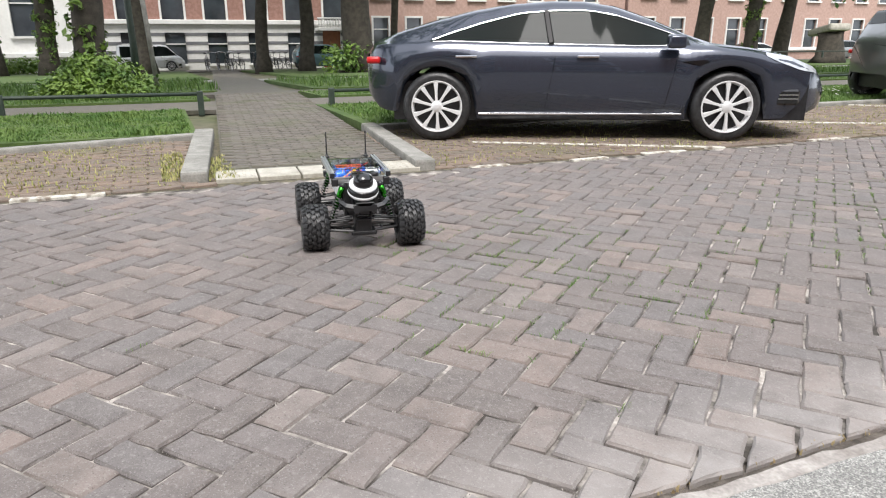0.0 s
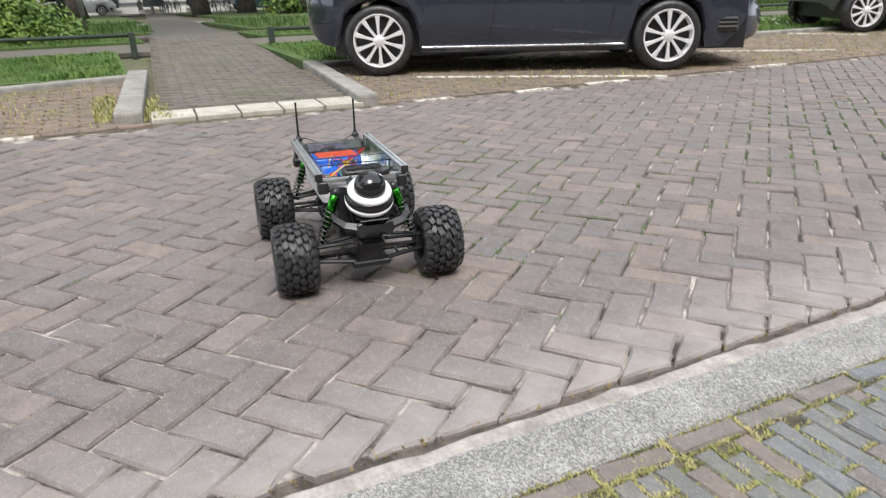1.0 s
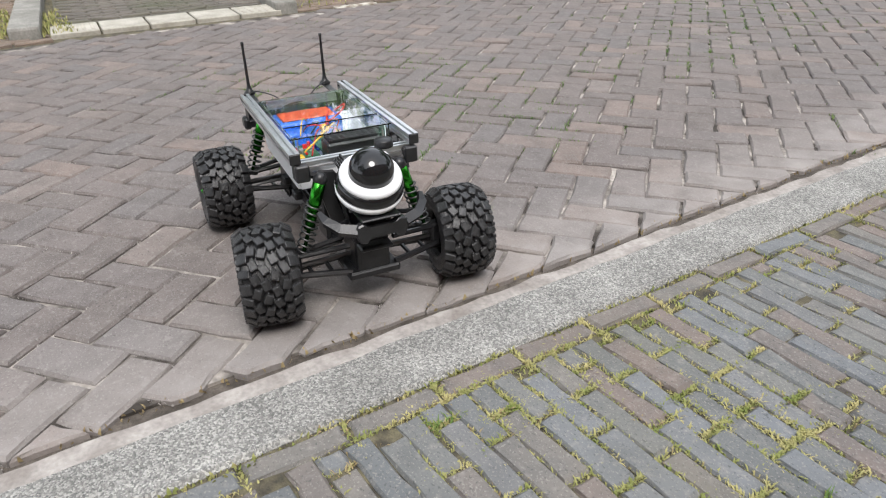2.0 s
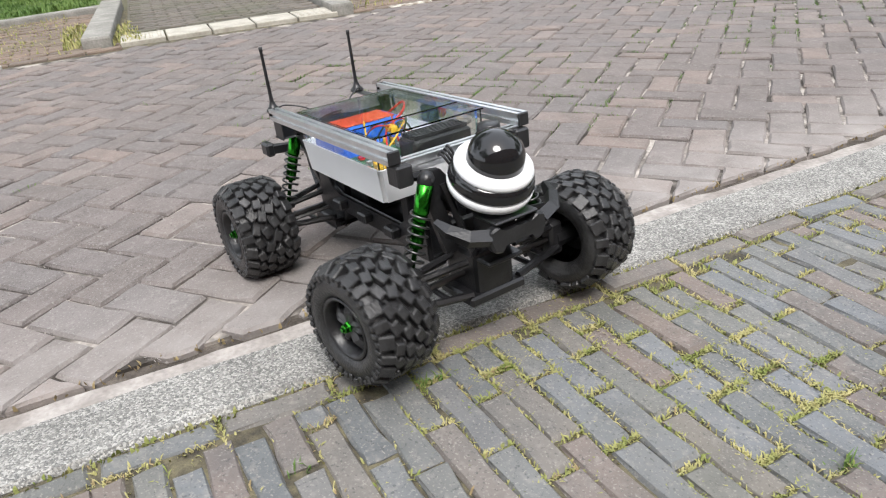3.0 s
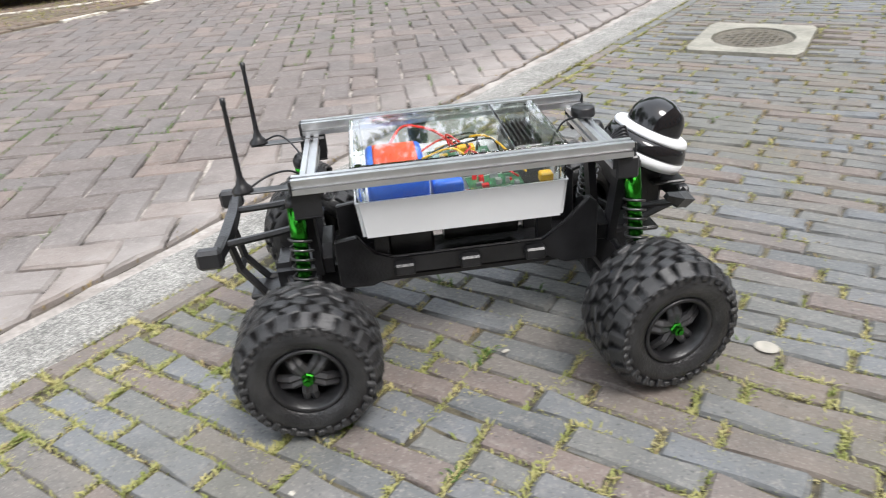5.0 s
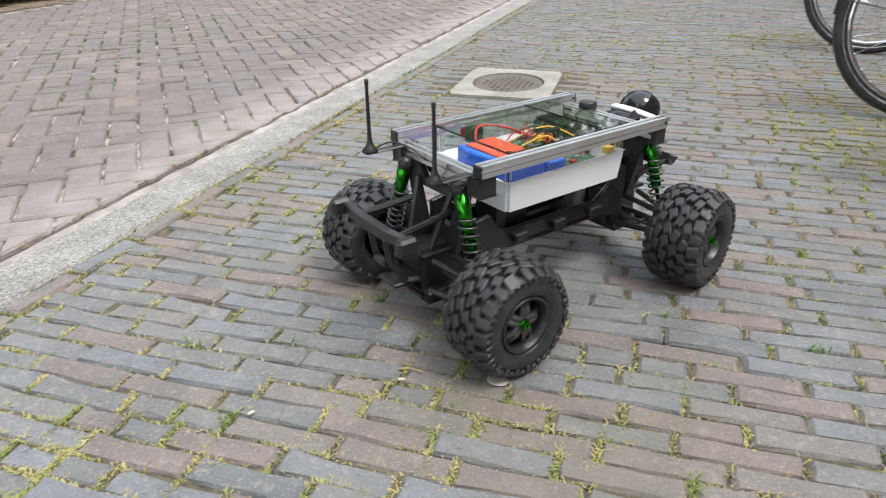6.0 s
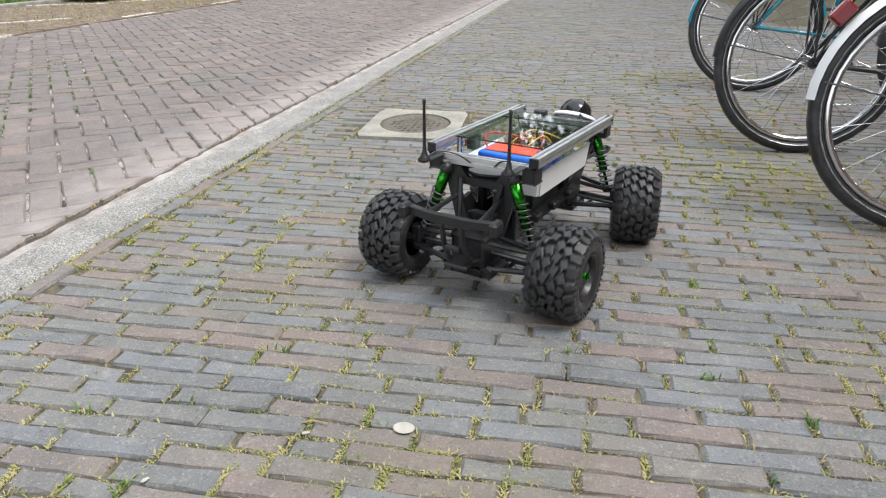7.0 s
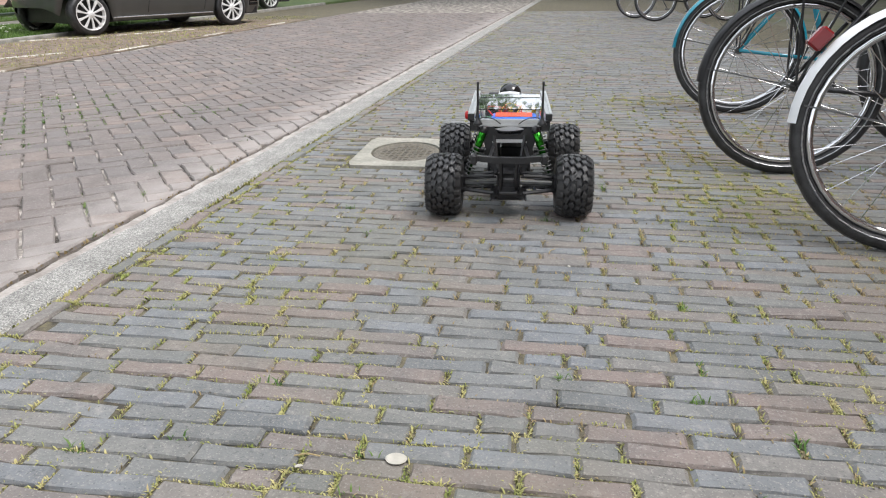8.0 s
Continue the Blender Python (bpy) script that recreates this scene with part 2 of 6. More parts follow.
M_FENCE = mat("dark_green_paint", (0.022, 0.035, 0.026), (0.035, 0.05, 0.036), 12, 0.6, coords="World")
M_ROOF = mat("roof_slate", (0.07, 0.07, 0.075), (0.11, 0.11, 0.115), 3, 0.8, coords="World")
M_IRON = mat("cast_iron", (0.11, 0.10, 0.085), (0.19, 0.17, 0.13), 60, 0.75, 0.2, bump=0.8, fine=0.4, coords="World")
M_FLOWER = mat("daisy", (0.8, 0.8, 0.74), (0.7, 0.7, 0.6), 5, 0.8, coords="World")


# ---- mesh helpers ----
def finish(name, bm, material, smooth=False):
    me = bpy.data.meshes.new(name)
    bmesh.ops.recalc_face_normals(bm, faces=bm.faces)
    bm.to_mesh(me)
    bm.free()
    if material:
        me.materials.append(material)
    if smooth:
        for p in me.polygons:
            p.use_smooth = True
    return me


def part(name, bm, material, parent, label="", smooth=False, m=None):
    ob = new(name, finish(name, bm, material, smooth))
    ob.parent = parent
    if m is not None:
        ob.matrix_basis = m
    return tagged(ob, label) if label else ob


def share(ob, parent, m, name=None):
    """The same mesh again under a parent."""
    o = new(name or ob.name.split(".")[0], ob.data)
    o.parent = parent
    o.matrix_basis = m
    return o


def thing(name, label, category, m=None, group="", kind=""):
    e = new(name)
    if m is not None:
        e.matrix_basis = m
    return tagged(e, label, category, group, kind)


def box(bm, x0, y0, z0, x1, y1, z1, bevel=0.0, m=None, seg=1):
    r = bmesh.ops.create_cube(bm, size=1.0)
    vs = r["verts"]
    for v in vs:
        v.co = Vector(((x0 + x1) / 2 + v.co.x * (x1 - x0), (y0 + y1) / 2 + v.co.y * (y1 - y0), (z0 + z1) / 2 + v.co.z * (z1 - z0)))
    if m is not None:
        bmesh.ops.transform(bm, matrix=m, verts=vs)
    if bevel:
        es = list({e for v in vs for e in v.link_edges})
        bmesh.ops.bevel(bm, geom=es, offset=bevel, segments=seg, affect="EDGES", profile=0.6)
    return bm


def boxm(*a, **k):
    return box(bmesh.new(), *a, **k)


def tube(bm, pts, r, n=8, close=False, cap=True):
    """A tube of radius r (a number or one a point) along a line of points."""
    pts = [Vector(p) for p in pts]
    rs = r if isinstance(r, (list, tuple)) else [r] * len(pts)
    rings = []
    up = Vector((0, 0, 1))
    for i, p in enumerate(pts):
        a = pts[(i - 1) % len(pts)] if (i or close) else p
        b = pts[(i + 1) % len(pts)] if (i < len(pts) - 1 or close) else p
        d = (b - a).normalized()
        u = d.cross(up if abs(d.z) < 0.95 else Vector((1, 0, 0))).normalized() if i == 0 else (u - d * u.dot(d)).normalized()
        w = u.cross(d)
        rings.append([bm.verts.new(p + rs[i] * (math.cos(2 * math.pi * k / n) * u + math.sin(2 * math.pi * k / n) * w)) for k in range(n)])
    for i in range(len(pts) if close else len(pts) - 1):
        A, B = rings[i], rings[(i + 1) % len(pts)]
        for k in range(n):
            bm.faces.new((A[k], A[(k + 1) % n], B[(k + 1) % n], B[k]))
    if cap and not close:
        bm.faces.new(rings[0]), bm.faces.new(rings[-1])
    return bm


def lathe(bm, prof, n=32, m=None):
    """Turns (radius, height) pairs round the z axis."""
    rings = []
    vs = []
    for r, h in prof:
        ring = [bm.verts.new((r * math.cos(2 * math.pi * k / n), r * math.sin(2 * math.pi * k / n), h)) for k in range(n)] if r > 1e-6 else [bm.verts.new((0, 0, h))]
        rings.append(ring)
        vs += ring
    for A, B in zip(rings, rings[1:]):
        for k in range(n):
            a, b = A[k % len(A)], A[(k + 1) % len(A)]
            c, d = B[(k + 1) % len(B)], B[k % len(B)]
            f = [a, b, c, d]
            f = [v for i, v in enumerate(f) if v not in f[:i]]
            if len(f) > 2:
                bm.faces.new(f)
    if m is not None:
        bmesh.ops.transform(bm, matrix=m, verts=vs)
    return bm


def prism(bm, outline, y0, y1, bevel=0.0, axis="y"):
    """A plate: an outline of (x, z) between y0 and y1."""
    f = (lambda p, y: (p[0], y, p[1])) if axis == "y" else (lambda p, y: (y, p[0], p[1])) if axis == "x" else (lambda p, y: (p[0], p[1], y))
    A = [bm.verts.new(f(p, y0)) for p in outline]
    B = [bm.verts.new(f(p, y1)) for p in outline]
    n = len(A)
    bm.faces.new(A), bm.faces.new(B[::-1])
    for k in range(n):
        bm.faces.new((A[k], B[k], B[(k + 1) % n], A[(k + 1) % n]))
    if bevel:
        bmesh.ops.bevel(bm, geom=list({e for v in A + B for e in v.link_edges}), offset=bevel, segments=1, affect="EDGES")
    return bm


def py_mesh(name, verts, faces, material):
    me = bpy.data.meshes.new(name)
    me.from_pydata(verts, [], faces)
    me.materials.append(material)
    me.update()
    return me


# ---- the ground, sheet by sheet ----
DIP = 0.03


def ground_z(x):
    return -DIP * max(0.0, -9.0 - x) if x > -60 else -DIP * 51


def slab(name, xs, y0, y1, top, depth, material, label, category, dips=False, yshift=0.0):
    """A strip along y, bounded in x by xs, with thickness."""
    bm = bmesh.new()
    rows = []
    n = max(2, int(abs(xs[1] - xs[0]) / 3) + 2)
    for i in range(n):
        x = xs[0] + (xs[1] - xs[0]) * i / (n - 1)
        z = (ground_z(x) if dips else 0) + top
        dy = yshift * (xs[0] - x)
        rows.append([bm.verts.new((x, y0 + dy, z - depth)), bm.verts.new((x, y0 + dy, z)), bm.verts.new((x, y1 + dy, z)), bm.verts.new((x, y1 + dy, z - depth))])
    for A, B in zip(rows, rows[1:]):
        for k in range(4):
            bm.faces.new((A[k], A[(k + 1) % 4], B[(k + 1) % 4], B[k]))
    bm.faces.new(rows[0]), bm.faces.new(rows[-1][::-1])
    return tagged(new(name, finish(name, bm, material)), label, category, kind="structure")


bm = bmesh.new()
gx = [-400, -60, -45, -33, -24, -16, -9, -6, 0, 40, 400]
cols = [[bm.verts.new((x, y, ground_z(x) - 0.06)) for y in (-400, -40, 0, 40, 90, 400)] for x in gx]
for A, B in zip(cols, cols[1:]):
    for k in range(5):
        bm.faces.new((A[k], B[k], B[k + 1], A[k + 1]))
tagged(new("ground", finish("ground", bm, M_SOIL)), "bare brown park soil with thin grass", "ground", kind="structure")
road = slab("road", (-3.5, -0.02), -14, 60, -0.0090, 0.04, M_BED, "street of worn herringbone clay bricks with sandy joints", "road")
bay = slab("parking_bay", (-5.75, -3.5), -14, 60, -0.014, 0.04, M_BEDP, "brick parking strip overgrown with moss and dry grass", "parking strip")
pavement = slab("pavement", (0.2, 4.2), -6, 60, -0.006, 0.04, M_BEDP, "old brick pavement in slate grey and rust red with mossy joints", "pavement")
footpath = slab("footpath", (-3.92, -44.0), 0.16, 1.44, 0.012, 0.05, M_PATH, "straight brick footpath through the park verge", "path", True, 0.075)
for i, (a, b) in enumerate(((-8.35, -9.9), (-12.0, -12.9), (-19.6, -21.6), (-38.5, -44.5))):
    slab(f"park_path_{i + 1}", (a, b), -60, 90, 0.004 if i < 3 else 0.006, 0.05, M_PATH if i != 2 else M_CONC, "brown gravel cross path through the park", "path", True)
LAWNS = [(-5.85, -8.3, -14.0, 0.12), (-5.85, -8.3, 1.75, 60.0), (-10.0, -11.9, -60, 0.55), (-10.0, -11.9, 2.2, 90), (-13.0, -19.5, -60, 0.9), (-13.0, -19.5, 2.7, 90), (-21.7, -38.4, -60, 1.4), (-21.7, -38.4, 4.2, 90)]
for i, (a, b, y0, y1) in enumerate(LAWNS):
    slab(f"lawn_{i + 1}", (a, b), y0, y1, 0.03, 0.08, M_LAWN, "rough green park lawn with weeds", "lawn", True)


# ---- kerb between street and pavement ----
def strip_mesh(x0, x1, z, depth, y0, y1, step, wob, seed, bevel=0.008):
    rnd = random.Random(seed)
    bm = bmesh.new()
    rows = []
    y = y0
    while y <= y1:
        a, b = x0 + rnd.uniform(-wob, wob), x1 + rnd.uniform(-wob, wob) * 0.6
        rows.append([bm.verts.new(p) for p in ((a, y, z - depth), (a, y, z - bevel), (a + bevel, y, z), (b - bevel, y, z), (b, y, z - bevel), (b, y, z - depth))])
        y += step * (1 if y < 8 else 4)
    for A, B in zip(rows, rows[1:]):
        for k in range(5):
            bm.faces.new((A[k], B[k], B[k + 1], A[k + 1]))
    bm.faces.new(rows[0]), bm.faces.new(rows[-1][::-1])
    return bm


kerb = thing("kerb", "flush washed-concrete kerb with pale mortar haunching", "kerb", kind="structure")
part("kerbstone", strip_mesh(0.065, 0.205, 0.004, 0.06, -6, 60, 0.06, 0.004, 3), M_KERB, kerb)
part("haunching", strip_mesh(0.020, 0.069, -0.003, 0.05, -6, 60, 0.05, 0.007, 4, 0.006), M_MORTAR, kerb, "pale chipped mortar strip")
part("gutter_dirt", strip_mesh(-0.06, 0.035, -0.016, 0.03, -6, 60, 0.05, 0.004, 5, 0.003), M_DIRT, kerb, "dark dirt in the cracked gutter joint")


# ---- the robot car ----
@functools.lru_cache(None)
def tread_block(wide, edge, odd):
    """One stepped rubber block, its top at the origin; alike blocks share it."""
    lng = 0.0095 if not edge else (0.0105 if odd else 0.0075)
    bm = box(bmesh.new(), -lng, -wide, -0.013, lng, wide, 0.0, 0.0013)
    if not edge:
        q = 0.0045 if odd else -0.0045
        box(bm, -lng - 0.0045, -wide * 0.25 + q, -0.013, lng * 0.5, wide * 0.35 + q, -0.0006, 0.001)
    return finish("tread_block", bm, M_RUBBER)


@functools.lru_cache(None)
def side_lug(odd):
    """A rib on the tyre's shoulder, standing along the radius."""
    return finish("side_lug", box(bmesh.new(), -0.0038, -0.004, -0.006 if odd else -0.0015, 0.0038, 0.004, 0.0065, 0.0012), M_RUBBER)


def tread_wheel(parent, side):
    """An off-road wheel turning about y; side -1 has its outer face towards -y."""
    R, W, B = 0.1, 0.058, 0.051
    s = side
    wheel = new("wheel")
    wheel.parent = parent
    Y = pose(0, 0, 0, -90)
    half = [(B - 0.004, W - 0.016), (B, W - 0.008), (B + 0.004, W - 0.004), (B + 0.012, W - 0.001), (0.071, W), (0.079, W - 0.003), (0.086, W - 0.009), (0.0875, W - 0.02), (0.088, W - 0.04)]
    bm = lathe(bmesh.new(), [(r, -y) for r, y in half] + [(r, y) for r, y in half[::-1]], 48, Y)
    part("tyre", bm, M_RUBBER, wheel, "black rubber tyre with chunky tread blocks", True)
    rnd = random.Random(5)
    n = 21
    for y, wide, off, lean in ((-0.0475, 0.0115, 0.25, 34), (-0.0285, 0.0078, 0.75, 10), (-0.0095, 0.0080, 0.1, 0), (0.0095, 0.0080, 0.6, 0), (0.0285, 0.0078, 0.25, -10), (0.0475, 0.0115, 0.75, -34)):
        for k in range(n):
            a = 360 * (k + off) / n + rnd.uniform(-1.5, 1.5)
            edge = abs(y) > 0.04
            top = R - (0.0065 if edge else 0.0012 if abs(y) > 0.02 else 0)
            m = pose(0, 0, 0, 0, a, 0) @ pose(0, y, top, lean, 0, rnd.choice((-22, 18, 25, -15)) if not edge else rnd.choice((-6, 6)))
            o = new("tread_block", tread_block(wide, edge, k % 2))
            o.parent, o.matrix_basis = wheel, m
    for k in range(2 * n):
        o = new("side_lug", side_lug(k % 2))
        o.parent = wheel
        o.matrix_basis = pose(0, 0, 0, 0, 180 * k / n + 4, 0) @ pose(0, s * (W - 0.0035), 0.0815, 0, 0, 0)
    bm = lathe(bmesh.new(), [(B - 0.002, s * (W - 0.012)), (B, s * (W - 0.006)), (B - 0.003, s * (W - 0.004)), (B - 0.007, s * (W - 0.007)), (B - 0.009, s * (W - 0.030)), (0.040, s * (W - 0.055)), (0.02, s * (W - 0.052)), (0, s * (W - 0.052))], 40, Y)
    rim = part("rim", bm, M_PLAST, wheel, "glossy black plastic rim", True)
    for k in range(5):
        bm = bmesh.new()
        for d in (-0.0048, 0.0048):
            tube(bm, [(d * 0.8, s * (W - 0.020), 0.006), (d, s * (W - 0.018), 0.022), (d * 1.25, s * (W - 0.030), B - 0.006)], [0.0066, 0.0062, 0.0056], 6)
        part("spoke", bm, M_SATIN, rim, m=pose(0, 0, 0, 0, k * 72, 0))
    part("hub", lathe(bmesh.new(), [(0, s * (W - 0.014)), (0.011, s * (W - 0.015)), (0.014, s * (W - 0.022)), (0.014, s * (W - 0.05))], 20, Y), M_SATIN, rim)
    bm = lathe(bmesh.new(), [(0.0, s * (W - 0.001)), (0.004, s * (W - 0.001)), (0.0045, s * (W - 0.004)), (0.0072, s * (W - 0.005)), (0.0078, s * (W - 0.010)), (0.0094, s * (W - 0.012)), (0.0094, s * (W - 0.03))], 6, Y)
    part("hub_nut", bm, M_GREEN, wheel, "green anodised wheel nut")
    return wheel


def extrusion(parent, name, x0, x1, m, label):
    """A slotted 20 mm aluminium profile along x with black end caps."""
    h, g, d = 0.0105, 0.003, 0.005
    prof = []
    for a in range(4):
        for p in ((h, -h), (h, -g), (h - d, -g), (h - d, g), (h, g)):
            c, s = math.cos(a * math.pi / 2), math.sin(a * math.pi / 2)
            prof.append((p[0] * c - p[1] * s, p[0] * s + p[1] * c))
    rail = part(name, prism(bmesh.new(), prof, x0, x1, 0, "x"), M_ALU, parent, label, m=m)
    for a, b in ((x0 - 0.004, x0), (x1, x1 + 0.004)):
        part("end_cap", boxm(a, -h, -h, b, h, h, 0.0015), M_PLAST, rail, "black plastic end cap")
    return rail


robot = thing("robot_car", "four-wheeled off-road robot car with clear electronics box and camera dome", "robot")
TR, WB = 0.207, 0.245
wheels = {(f, s): tread_wheel(robot, s) for f in (1, -1) for s in (-1, 1)}

# top frame of slotted rails
for s in (-1, 1):
    extrusion(robot, "side_rail", -0.237, 0.226, pose(0, s * 0.122, 0.318), "silver slotted aluminium rail")
for x in (-0.222, 0.212):
    extrusion(robot, "cross_rail", -0.118, 0.118, pose(x, 0, 0.297, 0, 0, 90), "silver slotted aluminium cross rail")

# white tray, hollow, with a clear hood
bm = bmesh.new()
o = [(-0.160, -0.107), (0.143, -0.107), (0.143, 0.107), (-0.160, 0.107)]
lo = [bm.verts.new((x * 0.965, y * 0.95, 0.217)) for x, y in o]
hi = [bm.verts.new((x, y, 0.274)) for x, y in o]
hi2 = [bm.verts.new((x * 0.975, y * 0.965, 0.274)) for x, y in o]
lo2 = [bm.verts.new((x * 0.94, y * 0.92, 0.222)) for x, y in o]
bm.faces.new(lo), bm.faces.new(lo2)
for A, B in ((lo, hi), (hi, hi2), (hi2, lo2)):
    for k in range(4):
        bm.faces.new((A[k], A[(k + 1) % 4], B[(k + 1) % 4], B[k]))
bmesh.ops.bevel(bm, geom=[e for e in bm.edges if abs(e.verts[0].co.z - e.verts[1].co.z) > 0.04], offset=0.006, segments=3, affect="EDGES")
part("tray", bm, M_WHITE, robot, "white plastic electronics tray")
T = 0.0025
for b in ((-0.157, -0.104, 0.275, -0.157 + T, 0.104, 0.3255), (0.137, -0.104, 0.275, 0.137 + T, 0.104, 0.3255), (-0.1545, -0.104, 0.275, 0.137, -0.104 + T, 0.3255), (-0.1545, 0.104 - T, 0.275, 0.137, 0.104, 0.3255)):
    hood = part("hood_wall", boxm(*b), M_ACRYL, robot, "clear acrylic hood wall")
    hood.visible_shadow = False
lid = part("clear_lid", boxm(-0.160, -0.108, 0.3258, 0.142, 0.108, 0.3285, 0.0006), M_ACRYL, robot, "clear acrylic lid reflecting the sky")
lid.visible_shadow = False
for x in (-0.148, 0.130):
    for y in (-0.095, 0.095):
        part("hood_pillar", lathe(bmesh.new(), [(0, 0.27), (0.005, 0.27), (0.005, 0.324), (0, 0.324)], 10, pose(x, y, 0)), M_ACRYL, robot).visible_shadow = False
part("lid_strip", boxm(0.068, -0.104, 0.3287, 0.071, 0.104, 0.3302), M_GLOSSBLK, robot, "dark lid seam")
# what lies in the tray
bat = part("battery_pack", boxm(-0.140, -0.088, 0.2225, -0.052, 0.062, 0.297, 0.010, seg=3), M_BLUE, robot, "blue shrink-wrapped battery pack", True)
part("battery_face", boxm(-0.128, -0.075, 0.297, -0.062, 0.048, 0.3005, 0.002), M_ORANGE, bat, "orange-red battery label")
part("second_battery", boxm(-0.048, -0.092, 0.2225, -0.004, -0.04, 0.285, 0.006, seg=2), M_BLUE, robot, "blue battery cell", True)
pcb = part("circuit_board", boxm(-0.040, -0.025, 0.262, 0.060, 0.088, 0.2645), M_PCB, robot, "green circuit board")
rnd = random.Random(11)
for k in range(14):
    x, y = rnd.uniform(-0.036, 0.05), rnd.uniform(-0.02, 0.08)
    part("board_component", boxm(x, y, 0.2645, x + rnd.uniform(0.004, 0.014), y + rnd.uniform(0.004, 0.012), 0.2645 + rnd.uniform(0.003, 0.016)), rnd.choice((M_CHIP, M_PLAST, M_CHIP, M_YELLOW)), pcb)
pcb2 = part("motor_driver", boxm(0.005, -0.092, 0.262, 0.085, -0.035, 0.2645), M_PCB, robot, "small green motor board")
for k in range(9):
    x, y = rnd.uniform(0.008, 0.07), rnd.uniform(-0.09, -0.045)
    part("board_component", boxm(x, y, 0.2645, x + rnd.uniform(0.005, 0.012), y + rnd.uniform(0.004, 0.01), 0.2645 + rnd.uniform(0.003, 0.012)), rnd.choice((M_CHIP, M_RED, M_CHIP)), pcb2)
part("computer_box", boxm(0.078, -0.030, 0.2225, 0.130, 0.088, 0.300, 0.004), M_PLAST, robot, "black computer housing")
for k in range(6):
    part("cooling_fin", boxm(0.084 + k * 0.0075, -0.024, 0.300, 0.087 + k * 0.0075, 0.082, 0.307), M_PLAST, robot)
part("connector", boxm(0.000, -0.010, 0.290, 0.026, 0.006, 0.302, 0.002), M_YELLOW, robot, "yellow power connector")
part("connector", boxm(0.105, -0.095, 0.268, 0.124, -0.078, 0.282, 0.002), M_YELLOW, robot, "yellow power connector")


def wire(parent, name, pts, r, material, n=16, label=""):
    """A wire on a smooth line through the points."""
    P = [Vector(p) for p in pts]
    out = []
    for i in range(len(P) - 1):
        p0, p1, p2, p3 = P[max(i - 1, 0)], P[i], P[i + 1], P[min(i + 2, len(P) - 1)]
        for k in range(6):
            t = k / 6
            out.append(0.5 * (2 * p1 + (p2 - p0) * t + (2 * p0 - 5 * p1 + 4 * p2 - p3) * t * t + (3 * p1 - p0 - 3 * p2 + p3) * t ** 3))
    out.append(P[-1])
    return part(name, tube(bmesh.new(), out, r, 6), material, parent, label, True)


for k in range(10):
    a = (rnd.uniform(-0.06, 0.0), rnd.uniform(-0.06, 0.07), rnd.uniform(0.28, 0.30))
    b = (rnd.uniform(0.0, 0.09), rnd.uniform(-0.08, 0.05), rnd.uniform(0.265, 0.29))
    mid = ((a[0] + b[0]) / 2 + rnd.uniform(-0.03, 0.03), (a[1] + b[1]) / 2 + rnd.uniform(-0.03, 0.03), rnd.uniform(0.295, 0.316))
    wire(robot, "wire", (a, mid, b), 0.0016, (M_RED, M_PLAST, M_RED, M_YELLOW, M_PLAST)[k % 5])
wire(robot, "wire", ((-0.10, 0.055, 0.295), (-0.075, 0.075, 0.316), (-0.03, 0.05, 0.312), (0.0, 0.0, 0.298)), 0.0022, M_RED, label="thick red battery lead")

# chassis tub
bm = prism(bmesh.new(), [(-0.165, 0.205), (-0.145, 0.172), (-0.115, 0.160), (0.115, 0.160), (0.150, 0.185), (0.185, 0.225), (0.200, 0.215), (0.200, 0.120), (0.150, 0.118), (0.120, 0.137), (-0.110, 0.137), (-0.150, 0.118), (-0.200, 0.120), (-0.200, 0.200)], -0.070, -0.060, 0.002)
prism(bm, [(-0.165, 0.205), (-0.145, 0.172), (-0.115, 0.160), (0.115, 0.160), (0.150, 0.185), (0.185, 0.225), (0.200, 0.215), (0.200, 0.120), (0.150, 0.118), (0.120, 0.137), (-0.110, 0.137), (-0.150, 0.118), (-0.200, 0.120), (-0.200, 0.200)], 0.060, 0.070, 0.002)
box(bm, -0.2, -0.06, 0.118, 0.2, 0.06, 0.128, 0.002)
for x in (-0.1, 0.0, 0.1):
    for s in (-1, 1):
        box(bm, x - 0.016, s * 0.078 - 0.009, 0.139, x + 0.016, s * 0.078 + 0.009, 0.158, 0.003)
part("chassis", bm, M_PLAST, robot, "black moulded chassis tub")
part("motor", lathe(bmesh.new(), [(0, -0.06), (0.028, -0.06), (0.028, 0.06), (0, 0.06)], 24, pose(0.03, 0.02, 0.168, 0, 90)), M_STEEL, robot, "dark steel drive motor")
part("servo_box", boxm(-0.12, -0.045, 0.129, -0.05, 0.03, 0.195, 0.004), M_PLAST, robot)
for x in (-0.13, 0.12):
    for s in (-1, 1):
        part("tray_post", boxm(x - 0.012, s * 0.05 - 0.008, 0.128, x + 0.012, s * 0.05 + 0.008, 0.2165, 0.002), M_PLAST, robot)

